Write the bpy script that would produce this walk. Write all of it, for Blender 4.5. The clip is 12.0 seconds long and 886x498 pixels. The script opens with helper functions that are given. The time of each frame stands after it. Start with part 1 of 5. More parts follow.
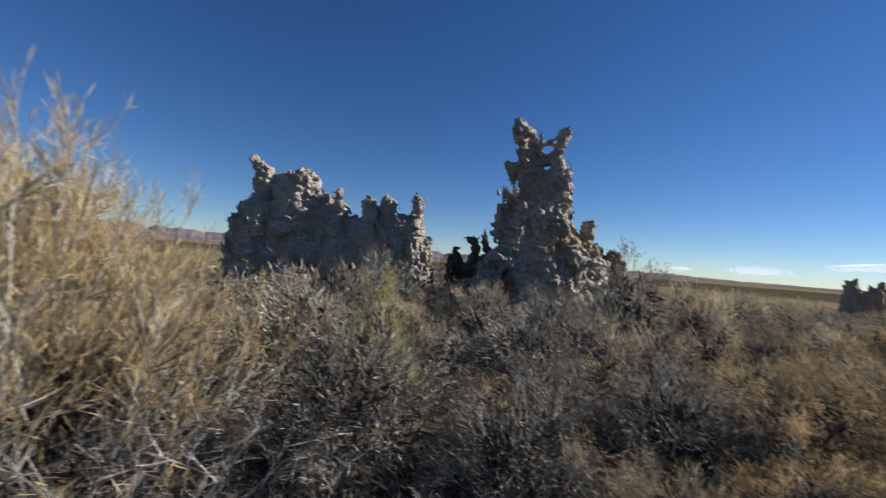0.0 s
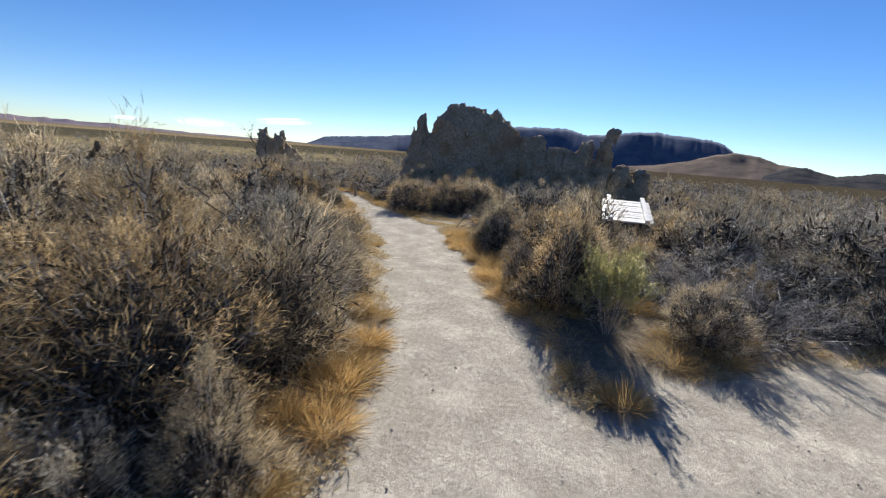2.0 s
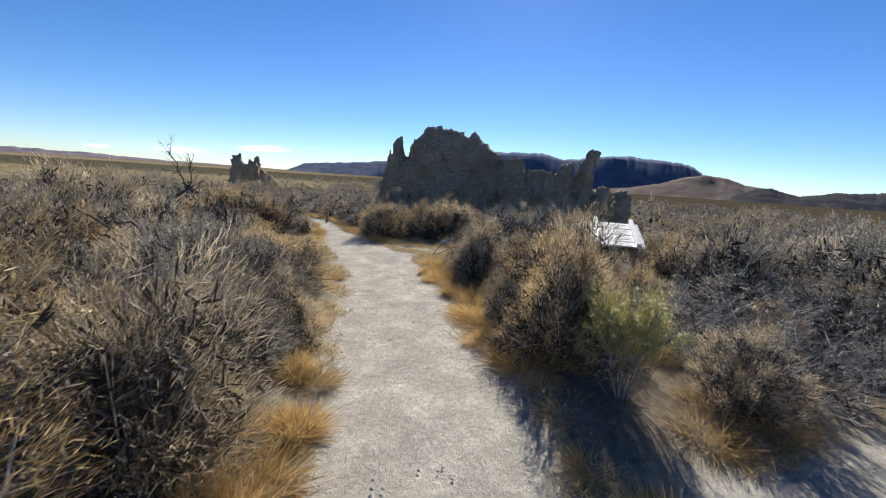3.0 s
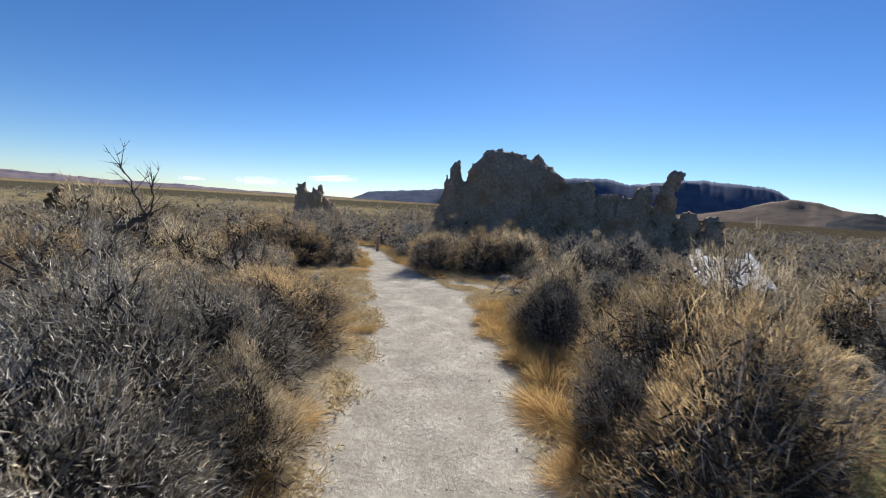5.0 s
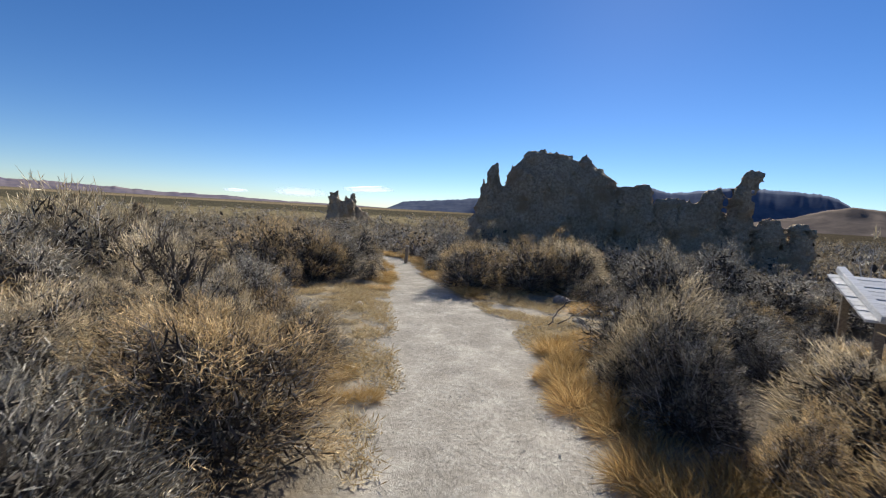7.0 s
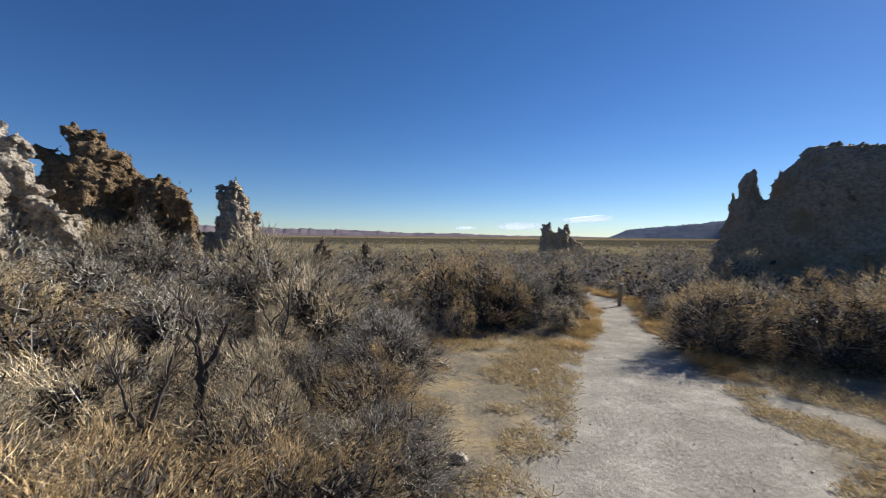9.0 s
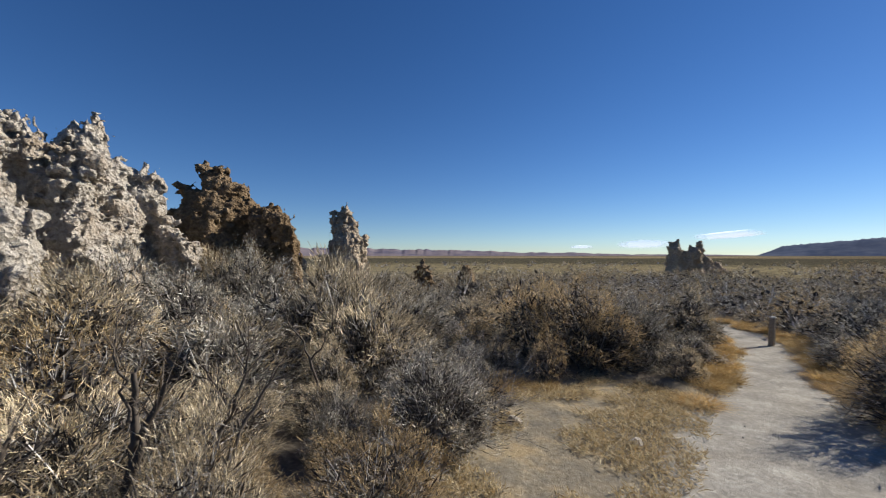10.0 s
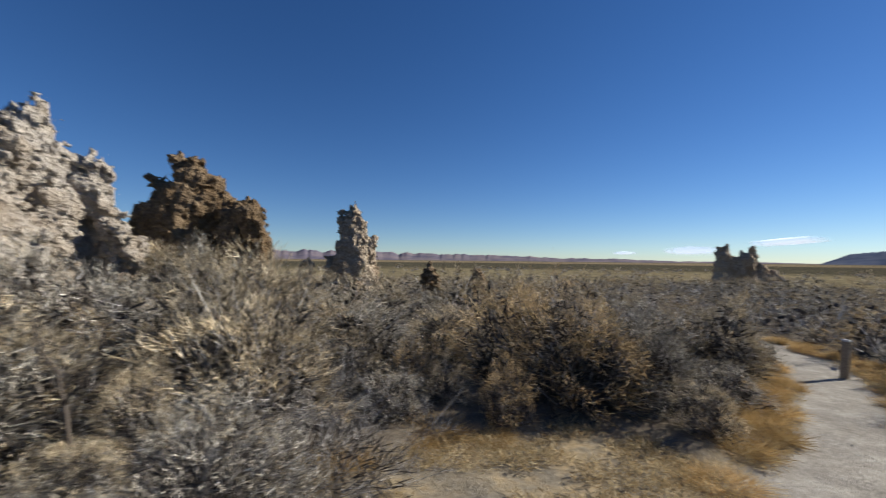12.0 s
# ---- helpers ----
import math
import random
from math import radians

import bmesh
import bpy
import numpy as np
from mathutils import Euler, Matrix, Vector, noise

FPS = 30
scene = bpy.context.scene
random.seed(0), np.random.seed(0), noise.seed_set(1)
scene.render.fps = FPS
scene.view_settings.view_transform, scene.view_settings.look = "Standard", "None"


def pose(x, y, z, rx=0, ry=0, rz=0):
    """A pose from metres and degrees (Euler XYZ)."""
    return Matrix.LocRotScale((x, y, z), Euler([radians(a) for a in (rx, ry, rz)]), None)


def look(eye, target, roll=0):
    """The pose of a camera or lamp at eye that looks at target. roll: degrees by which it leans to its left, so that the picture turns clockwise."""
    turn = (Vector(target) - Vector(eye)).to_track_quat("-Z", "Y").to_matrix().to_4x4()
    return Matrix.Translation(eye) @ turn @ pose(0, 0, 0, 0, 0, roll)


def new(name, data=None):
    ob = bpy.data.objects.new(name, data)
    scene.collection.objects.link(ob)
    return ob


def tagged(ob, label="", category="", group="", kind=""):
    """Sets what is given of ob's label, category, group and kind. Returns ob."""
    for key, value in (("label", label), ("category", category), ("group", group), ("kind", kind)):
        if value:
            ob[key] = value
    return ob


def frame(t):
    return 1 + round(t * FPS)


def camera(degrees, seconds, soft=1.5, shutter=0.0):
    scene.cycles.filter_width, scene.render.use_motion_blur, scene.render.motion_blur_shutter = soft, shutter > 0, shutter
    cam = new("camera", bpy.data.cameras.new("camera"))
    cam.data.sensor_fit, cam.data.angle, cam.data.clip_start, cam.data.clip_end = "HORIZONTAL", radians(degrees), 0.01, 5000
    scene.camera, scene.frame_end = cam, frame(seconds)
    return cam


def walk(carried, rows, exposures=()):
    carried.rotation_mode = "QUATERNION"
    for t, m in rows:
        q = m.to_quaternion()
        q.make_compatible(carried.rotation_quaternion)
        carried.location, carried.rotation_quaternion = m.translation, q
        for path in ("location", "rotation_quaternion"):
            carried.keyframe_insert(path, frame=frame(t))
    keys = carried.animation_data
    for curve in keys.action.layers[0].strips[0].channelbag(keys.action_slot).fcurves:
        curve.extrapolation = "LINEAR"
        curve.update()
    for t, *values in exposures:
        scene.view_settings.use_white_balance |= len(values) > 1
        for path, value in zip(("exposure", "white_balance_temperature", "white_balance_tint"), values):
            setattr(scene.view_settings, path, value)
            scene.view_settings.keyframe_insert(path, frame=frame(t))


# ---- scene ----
cam = camera(93.3, 12.0, soft=1.1, shutter=0.25)
PATH = [
    (0, (1.254, 0.817, 1.724), (1.249, 2.816, 1.774), 4.5),
    (0.5, (1.725, 0.9, 1.702), (2.243, 2.83, 1.607), 2.7),
    (1, (2.283, 1.06, 1.643), (3.465, 2.661, 1.436), 2.1),
    (1.5, (2.67, 1.16, 1.644), (4.309, 2.254, 1.298), 2.1),
    (2, (3.154, 1.257, 1.589), (4.946, 2.027, 1.148), 4.6),
    (2.5, (3.568, 1.357, 1.561), (5.4, 2.068, 1.189), 4.2),
    (3, (4.036, 1.488, 1.521), (5.879, 2.195, 1.199), 3.9),
    (5, (5.446, 2.082, 1.482), (7.18, 3.054, 1.267), 3.5),
    (5.5, (5.805, 2.302, 1.46), (7.501, 3.343, 1.262), 2.9),
    (6, (6.188, 2.509, 1.424), (7.851, 3.603, 1.225), 2.6),
    (6.5, (6.563, 2.779, 1.391), (8.238, 3.856, 1.203), 2.6),
    (8.5, (8.221, 3.802, 1.301), (9.421, 5.399, 1.195), 3.3),
    (9, (8.596, 4.006, 1.363), (9.489, 5.795, 1.302), 0.5),
    (9.5, (8.985, 4.222, 1.389), (9.637, 6.113, 1.343), 1.1),
    (10, (9.334, 4.554, 1.411), (9.722, 6.516, 1.443), 0.0),
    (10.5, (9.699, 4.828, 1.393), (9.884, 6.819, 1.438), 1.0),
    (11, (10.041, 5.2, 1.381), (10.057, 7.197, 1.503), 1.2),
    (11.5, (10.333, 5.507, 1.351), (10.159, 7.497, 1.452), -0.1),
    (12, (10.732, 5.858, 1.315), (10.942, 7.847, 1.369), 0.6),
]
walk(cam, [(t, look(eye, target, roll)) for t, eye, target, roll in PATH],
     exposures=[(0, 0.52), (0.8, 0.85), (1.5, 1.0), (3.0, 1.0), (5.0, 0.9), (6.5, 0.87), (8.5, 0.66), (9.5, 0.6), (11, 0.56), (12, 0.54)])

# ---- light ----
SUN_AZ, SUN_EL = 78.0, 28.5   # degrees clockwise from +y, degrees above the horizon
world = bpy.data.worlds.new("sky")
scene.world = world
world.use_nodes = True
wn = world.node_tree.nodes
sky = wn.new("ShaderNodeTexSky")
sky.sky_type = "NISHITA"
sky.sun_disc = False
sky.sun_elevation, sky.sun_rotation = radians(SUN_EL), radians(SUN_AZ)
sky.altitude, sky.air_density, sky.dust_density, sky.ozone_density = 2000, 1.0, 0.13, 3.0
wn["Background"].inputs["Strength"].default_value = 0.058
deep = wn.new("ShaderNodeHueSaturation")   # the thin, dry air of a high desert
deep.inputs["Saturation"].default_value, deep.inputs["Hue"].default_value = 1.21, 0.504
world.node_tree.links.new(sky.outputs[0], deep.inputs["Color"])
cool = wn.new("ShaderNodeMix")
cool.data_type, cool.blend_type = "RGBA", "MULTIPLY"
cool.inputs[0].default_value, cool.inputs[7].default_value = 1.0, (0.92, 0.985, 1.11, 1)
world.node_tree.links.new(deep.outputs[0], cool.inputs[6])
world.node_tree.links.new(cool.outputs[2], wn["Background"].inputs["Color"])
sun_way = Vector((math.sin(radians(SUN_AZ)) * math.cos(radians(SUN_EL)), math.cos(radians(SUN_AZ)) * math.cos(radians(SUN_EL)), math.sin(radians(SUN_EL))))
sun = new("sun", bpy.data.lights.new("sun", "SUN"))
sun.data.energy, sun.data.angle, sun.data.color = 5.0, radians(0.53), (1.0, 0.945, 0.86)
sun.matrix_world = look(sun_way * 60, (0, 0, 0))

# ---- materials ----


def shader(name, rough=0.9, spec=0.2):
    m = bpy.data.materials.new(name)
    m.use_nodes = True
    b = m.node_tree.nodes["Principled BSDF"]
    b.inputs["Roughness"].default_value = rough
    b.inputs["Specular IOR Level"].default_value = spec
    return m, m.node_tree.nodes, m.node_tree.links, b


def ramp(nodes, links, fac, stops):
    r = nodes.new("ShaderNodeValToRGB")
    e = r.color_ramp.elements
    while len(e) < len(stops):
        e.new(0.5)
    for k, (p, c) in enumerate(stops):
        e[k].position, e[k].color = p, (*c, 1)
    links.new(fac, r.inputs[0])
    return r.outputs[0]


def noise_node(nodes, links, scale, detail=4.0, rough=0.55, coord="Object", vec=None):
    n = nodes.new("ShaderNodeTexNoise")
    n.inputs["Scale"].default_value, n.inputs["Detail"].default_value, n.inputs["Roughness"].default_value = scale, detail, rough
    if vec is None:
        vec = nodes.new("ShaderNodeTexCoord").outputs[coord]
    links.new(vec, n.inputs["Vector"])
    return n.outputs["Fac"]


def mixed(nodes, links, fac, a, b, kind="MIX"):
    m = nodes.new("ShaderNodeMix")
    m.data_type, m.blend_type = "RGBA", kind
    for sock, v in ((m.inputs[0], fac), (m.inputs[6], a), (m.inputs[7], b)):
        if isinstance(v, tuple):
            sock.default_value = (*v, 1)
        elif isinstance(v, float):
            sock.default_value = v
        else:
            links.new(v, sock)
    return m.outputs[2]


def bump(nodes, links, bsdf, height, strength, dist):
    b = nodes.new("ShaderNodeBump")
    b.inputs["Strength"].default_value, b.inputs["Distance"].default_value = strength, dist
    links.new(height, b.inputs["Height"])
    links.new(b.outputs[0], bsdf.inputs["Normal"])


def twig_material(name, stops, glow=0.0, spread=0.35):
    """Dry plant matter: each blade takes its own tone, each plant its own shift; thin blades let light through."""
    m, n, l, b = shader(name, 0.75, 0.25)
    isl = n.new("ShaderNodeNewGeometry").outputs["Random Per Island"]
    col = ramp(n, l, isl, stops)
    info = n.new("ShaderNodeObjectInfo").outputs["Random"]
    hsv = n.new("ShaderNodeHueSaturation")
    mr = n.new("ShaderNodeMapRange")
    mr.inputs["To Min"].default_value, mr.inputs["To Max"].default_value = 1 - spread, 1 + spread
    l.new(info, mr.inputs["Value"])
    tone = n.new("ShaderNodeAttribute")   # each sprig of a crown is a little paler or browner than the next
    tone.attribute_name = "tone"
    lot = n.new("ShaderNodeMath")
    lot.operation = "MULTIPLY_ADD"
    l.new(tone.outputs["Fac"], lot.inputs[0])
    l.new(mr.outputs[0], lot.inputs[1])
    l.new(mr.outputs[0], lot.inputs[2])
    l.new(lot.outputs[0], hsv.inputs["Value"])
    l.new(col, hsv.inputs["Color"])
    l.new(hsv.outputs[0], b.inputs["Base Color"])
    if glow:
        tr = n.new("ShaderNodeBsdfTranslucent")
        l.new(hsv.outputs[0], tr.inputs["Color"])
        mx = n.new("ShaderNodeMixShader")
        mx.inputs[0].default_value = glow
        l.new(b.outputs[0], mx.inputs[1])
        l.new(tr.outputs[0], mx.inputs[2])
        l.new(mx.outputs[0], n["Material Output"].inputs["Surface"])
    return m


BARK = twig_material("grey_bark", [(0.0, (0.11, 0.098, 0.085)), (0.5, (0.27, 0.25, 0.225)), (0.8, (0.44, 0.42, 0.39)), (1.0, (0.66, 0.64, 0.60))])
DARKBARK = twig_material("dark_bark", [(0.0, (0.045, 0.035, 0.028)), (1.0, (0.11, 0.09, 0.07))])
SAGE = twig_material("sage_leaf", [(0.0, (0.11, 0.098, 0.078)), (0.5, (0.27, 0.245, 0.195)), (0.8, (0.44, 0.405, 0.33)), (1.0, (0.68, 0.64, 0.55))], 0.12)
TAN = twig_material("tan_seed_head", [(0.0, (0.18, 0.14, 0.085)), (0.5, (0.42, 0.34, 0.215)), (1.0, (0.72, 0.62, 0.44))], 0.2)
RUST = twig_material("rust_twig", [(0.0, (0.16, 0.11, 0.058)), (0.5, (0.42, 0.30, 0.155)), (1.0, (0.72, 0.56, 0.32))], 0.28)
GOLD = twig_material("golden_grass", [(0.0, (0.31, 0.19, 0.07)), (0.5, (0.48, 0.32, 0.13)), (1.0, (0.62, 0.47, 0.24))], 0.4)
# near-black stalk tones: the shade inside a shrub, put into the colour
CORE_SHADE = twig_material("core_shade", [(0.0, (0.026, 0.021, 0.017)), (0.7, (0.075, 0.063, 0.052)), (1.0, (0.17, 0.15, 0.125))])
STRAWDRY = twig_material("dry_straw", [(0.0, (0.30, 0.21, 0.10)), (0.5, (0.48, 0.365, 0.19)), (1.0, (0.64, 0.54, 0.33))], 0.3)
GILT = twig_material("golden_seed_head", [(0.0, (0.26, 0.18, 0.08)), (0.5, (0.50, 0.37, 0.18)), (1.0, (0.68, 0.56, 0.33))], 0.3)
GREEN = twig_material("green_stem", [(0.0, (0.16, 0.165, 0.06)), (0.6, (0.29, 0.28, 0.11)), (1.0, (0.46, 0.42, 0.20))], 0.35)
CREAM = twig_material("cream_flower", [(0.0, (0.48, 0.40, 0.20)), (1.0, (0.70, 0.64, 0.42))], 0.35)
OLIVE = twig_material("olive_yellow", [(0.0, (0.22, 0.20, 0.07)), (1.0, (0.52, 0.47, 0.22))], 0.4)


def tufa_material(name, pale, mid, dark, patch):
    m, n, l, b = shader(name, 0.95, 0.1)
    big = noise_node(n, l, 1.1, 5)
    fine = noise_node(n, l, 9.0, 8, 0.65)
    grain = noise_node(n, l, 45.0, 4, 0.7)
    col = ramp(n, l, fine, [(0.30, dark), (0.46, mid), (0.62, pale)])
    pf = ramp(n, l, big, [(0.48, (0, 0, 0)), (0.66, (1, 1, 1))])
    col = mixed(n, l, pf, col, patch)
    col = mixed(n, l, 0.25, col, ramp(n, l, grain, [(0.3, (0.25, 0.22, 0.19)), (0.7, (1, 1, 1))]), "MULTIPLY")
    l.new(col, b.inputs["Base Color"])
    v = n.new("ShaderNodeTexVoronoi")
    v.inputs["Scale"].default_value = 16.0
    l.new(n.new("ShaderNodeTexCoord").outputs["Object"], v.inputs["Vector"])
    add = n.new("ShaderNodeMath")
    add.operation = "MULTIPLY_ADD"
    l.new(fine, add.inputs[0])
    add.inputs[1].default_value = 1.6
    l.new(v.outputs["Distance"], add.inputs[2])
    add2 = n.new("ShaderNodeMath")
    add2.operation = "MULTIPLY_ADD"
    l.new(grain, add2.inputs[0])
    add2.inputs[1].default_value = 0.5
    l.new(add.outputs[0], add2.inputs[2])
    bump(n, l, b, add2.outputs[0], 1.0, 0.09)
    return m


PALE = tufa_material("pale_tufa", (0.72, 0.66, 0.57), (0.56, 0.50, 0.42), (0.32, 0.27, 0.21), (0.48, 0.39, 0.29))
BROWN = tufa_material("brown_tufa", (0.36, 0.265, 0.165), (0.23, 0.165, 0.10), (0.11, 0.08, 0.055), (0.21, 0.14, 0.075))
GREY = tufa_material("grey_tufa", (0.60, 0.50, 0.37), (0.46, 0.37, 0.27), (0.25, 0.20, 0.145), (0.40, 0.29, 0.18))


def ground_material():
    m, n, l, b = shader("dry_ground", 1.0, 0.0)
    tc = n.new("ShaderNodeTexCoord").outputs["Object"]
    at = n.new("ShaderNodeAttribute")
    at.attribute_name = "trail"
    st = n.new("ShaderNodeAttribute")
    st.attribute_name = "straw"
    fine = noise_node(n, l, 22.0, 8, 0.7, vec=tc)
    mid = noise_node(n, l, 3.0, 5, 0.6, vec=tc)
    large = noise_node(n, l, 0.35, 4, 0.5, vec=tc)
    grit = noise_node(n, l, 120.0, 3, 0.6, vec=tc)
    path = ramp(n, l, fine, [(0.25, (0.275, 0.255, 0.22)), (0.5, (0.355, 0.33, 0.285)), (0.72, (0.46, 0.43, 0.38))])
    path = mixed(n, l, 0.55, path, ramp(n, l, mid, [(0.28, (0.62, 0.60, 0.57)), (0.5, (0.95, 0.94, 0.92)), (0.70, (1.5, 1.5, 1.48))]), "MULTIPLY")
    path = mixed(n, l, 0.22, path, ramp(n, l, grit, [(0.35, (0.45, 0.43, 0.40)), (0.6, (1, 1, 1))]), "MULTIPLY")
    soil = ramp(n, l, fine, [(0.25, (0.08, 0.065, 0.05)), (0.55, (0.15, 0.125, 0.095)), (0.8, (0.25, 0.21, 0.16))])
    straw = ramp(n, l, mid, [(0.32, (0.21, 0.19, 0.155)), (0.5, (0.30, 0.26, 0.19)), (0.64, (0.42, 0.335, 0.205))])
    straw = mixed(n, l, 0.85, straw, ramp(n, l, fine, [(0.3, (0.5, 0.45, 0.4)), (0.65, (1, 1, 1))]), "MULTIPLY")
    # the open plain: straw-coloured grass dotted with scrub, then a belt of dark scrub, then pale lake bed
    dots = noise_node(n, l, 0.9, 6, 0.7, vec=tc)
    plain = ramp(n, l, dots, [(0.40, (0.10, 0.085, 0.055)), (0.54, (0.23, 0.19, 0.11)), (0.70, (0.36, 0.30, 0.17))])
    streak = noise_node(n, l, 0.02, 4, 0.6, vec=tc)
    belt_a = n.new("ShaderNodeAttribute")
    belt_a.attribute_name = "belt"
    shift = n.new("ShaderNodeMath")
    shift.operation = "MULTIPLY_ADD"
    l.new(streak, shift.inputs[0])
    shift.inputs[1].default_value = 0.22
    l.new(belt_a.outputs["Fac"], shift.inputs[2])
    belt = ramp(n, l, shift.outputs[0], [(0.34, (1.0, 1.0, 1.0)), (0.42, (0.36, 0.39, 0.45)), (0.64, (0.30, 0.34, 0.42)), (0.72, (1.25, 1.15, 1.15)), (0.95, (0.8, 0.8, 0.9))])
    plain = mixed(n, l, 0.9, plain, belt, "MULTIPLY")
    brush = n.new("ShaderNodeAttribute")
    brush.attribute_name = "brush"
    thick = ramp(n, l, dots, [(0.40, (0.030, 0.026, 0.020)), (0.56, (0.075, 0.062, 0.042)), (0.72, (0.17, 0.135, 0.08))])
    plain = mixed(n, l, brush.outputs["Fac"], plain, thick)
    far = n.new("ShaderNodeAttribute")
    far.attribute_name = "plain"
    col = mixed(n, l, far.outputs["Fac"], soil, plain)
    col = mixed(n, l, st.outputs["Fac"], col, straw)
    col = mixed(n, l, at.outputs["Fac"], col, path)
    l.new(col, b.inputs["Base Color"])
    h = n.new("ShaderNodeMath")
    h.operation = "MULTIPLY_ADD"
    l.new(grit, h.inputs[0])
    h.inputs[1].default_value = 0.35
    l.new(fine, h.inputs[2])
    bump(n, l, b, h.outputs[0], 0.6, 0.025)
    return m


def mountain_material(name, a, c, scale):
    m, n, l, b = shader(name, 1.0, 0.0)
    f = noise_node(n, l, scale, 8, 0.65)
    l.new(ramp(n, l, f, [(0.35, a), (0.65, c)]), b.inputs["Base Color"])
    return m


GROUND = ground_material()
# dark forest with the blue of distance haze mixed into its base colour
HAZED_FOREST = mountain_material("hazed_forested_slope", (0.070, 0.088, 0.135), (0.125, 0.140, 0.180), 0.012)
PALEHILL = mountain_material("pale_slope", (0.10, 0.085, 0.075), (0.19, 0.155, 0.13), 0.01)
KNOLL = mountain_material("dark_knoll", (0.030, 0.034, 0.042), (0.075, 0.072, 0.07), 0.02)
# tan hills pushed towards mauve: haze painted into the base colour
HAZED_RANGE = mountain_material("hazed_far_range", (0.115, 0.105, 0.145), (0.24, 0.20, 0.20), 0.006)


def wood_material(name, dark, pale):
    m, n, l, b = shader(name, 0.42, 0.5)
    mp = n.new("ShaderNodeMapping")
    mp.inputs["Scale"].default_value = (2.0, 40.0, 40.0)
    l.new(n.new("ShaderNodeTexCoord").outputs["Object"], mp.inputs["Vector"])
    g = noise_node(n, l, 1.0, 6, 0.6, vec=mp.outputs[0])
    c = ramp(n, l, g, [(0.3, dark), (0.65, pale)])
    info = n.new("ShaderNodeObjectInfo").outputs["Random"]
    c = mixed(n, l, 0.6, c, ramp(n, l, info, [(0.0, (0.75, 0.75, 0.74)), (1.0, (1, 1, 1))]), "MULTIPLY")
    l.new(c, b.inputs["Base Color"])
    bump(n, l, b, g, 0.3, 0.004)
    return m


BLEACHED = wood_material("bleached_wood", (0.50, 0.49, 0.46), (0.80, 0.79, 0.76))
OLDPOST = wood_material("weathered_post", (0.12, 0.095, 0.07), (0.30, 0.25, 0.19))

# ---- mesh tools ----


def mesh_of(name, verts, faces, material, smooth=False, tone=None):
    me = bpy.data.meshes.new(name)
    verts, faces = np.asarray(verts, np.float32), np.asarray(faces, np.int32)
    k = faces.shape[1]
    me.vertices.add(len(verts))
    me.vertices.foreach_set("co", verts.ravel())
    me.loops.add(faces.size)
    me.loops.foreach_set("vertex_index", faces.ravel())
    me.polygons.add(len(faces))
    me.polygons.foreach_set("loop_start", np.arange(0, faces.size, k, dtype=np.int32))
    me.polygons.foreach_set("loop_total", np.full(len(faces), k, np.int32))
    me.polygons.foreach_set("use_smooth", np.full(len(faces), smooth))
    me.update(calc_edges=True)
    me.materials.append(material)
    if tone is not None:
        me.attributes.new("tone", "FLOAT", "POINT").data.foreach_set("value", np.asarray(tone, np.float32))
    return me


def part(name, data, parent, label="", m=None):
    ob = new(name, data)
    ob.parent = parent
    if m is not None:
        ob.matrix_basis = m
    return tagged(ob, label)


def bm_mesh(name, bm, material):
    me = bpy.data.meshes.new(name)
    bm.to_mesh(me)
    bm.free()
    me.materials.append(material)
    return me


def unit(v):
    return v / np.maximum(np.linalg.norm(v, axis=-1, keepdims=True), 1e-9)


def frames_for(d, rng):
    ref = rng.normal(size=d.shape)
    a = unit(np.cross(d, ref))
    return a, np.cross(d, a)


def prisms(p0, p1, r0, r1, rng):
    """Three-sided tapered rods, one for each row: vertices and triangles."""
    d = unit(p1 - p0)
    a, b = frames_for(d, rng)
    ring = []
    for p, r in ((p0, r0), (p1, r1)):
        for k in range(3):
            w = 2 * math.pi * k / 3
            ring.append(p + (a * math.cos(w) + b * math.sin(w)) * np.broadcast_to(r, (len(p0),))[:, None])
    v = np.stack(ring, 1).reshape(-1, 3)
    base = np.arange(len(p0))[:, None] * 6
    tri = np.array([[0, 1, 4], [0, 4, 3], [1, 2, 5], [1, 5, 4], [2, 0, 3], [2, 3, 5]])
    return v, (base[:, :, None] + tri[None]).reshape(-1, 3)


def spikes(p0, p1, r0, rng):
    """Slender three-sided spikes that end in a point."""
    d = unit(p1 - p0)
    a, b = frames_for(d, rng)
    r = np.broadcast_to(r0, (len(p0),))[:, None]
    ring = [p0 + (a * math.cos(2 * math.pi * k / 3) + b * math.sin(2 * math.pi * k / 3)) * r for k in range(3)]
    v = np.stack(ring + [p1], 1).reshape(-1, 3)
    base = np.arange(len(p0))[:, None] * 4
    tri = np.array([[0, 1, 3], [1, 2, 3], [2, 0, 3]])
    return v, (base[:, :, None] + tri[None]).reshape(-1, 3)


def blades(p0, p1, wide, rng):
    """Slim leaf blades: a diamond of two triangles, widest in the middle."""
    d = unit(p1 - p0)
    a, _ = frames_for(d, rng)
    mid = p0 * 0.5 + p1 * 0.5
    w = np.broadcast_to(wide, (len(p0),))[:, None] * 0.5
    v = np.stack([p0, mid + a * w, p1, mid - a * w], 1).reshape(-1, 3)
    base = np.arange(len(p0))[:, None] * 4
    tri = np.array([[0, 1, 2], [0, 2, 3]])
    return v, (base[:, :, None] + tri[None]).reshape(-1, 3)


def joined(pieces):
    vs, fs, at = [], [], 0
    for v, f in pieces:
        vs.append(v)
        fs.append(f + at)
        at += len(v)
    return np.concatenate(vs), np.concatenate(fs)


# ---- noise and rock surfaces ----
LATTICE = np.random.default_rng(7).random((32, 32, 32)).astype(np.float32)


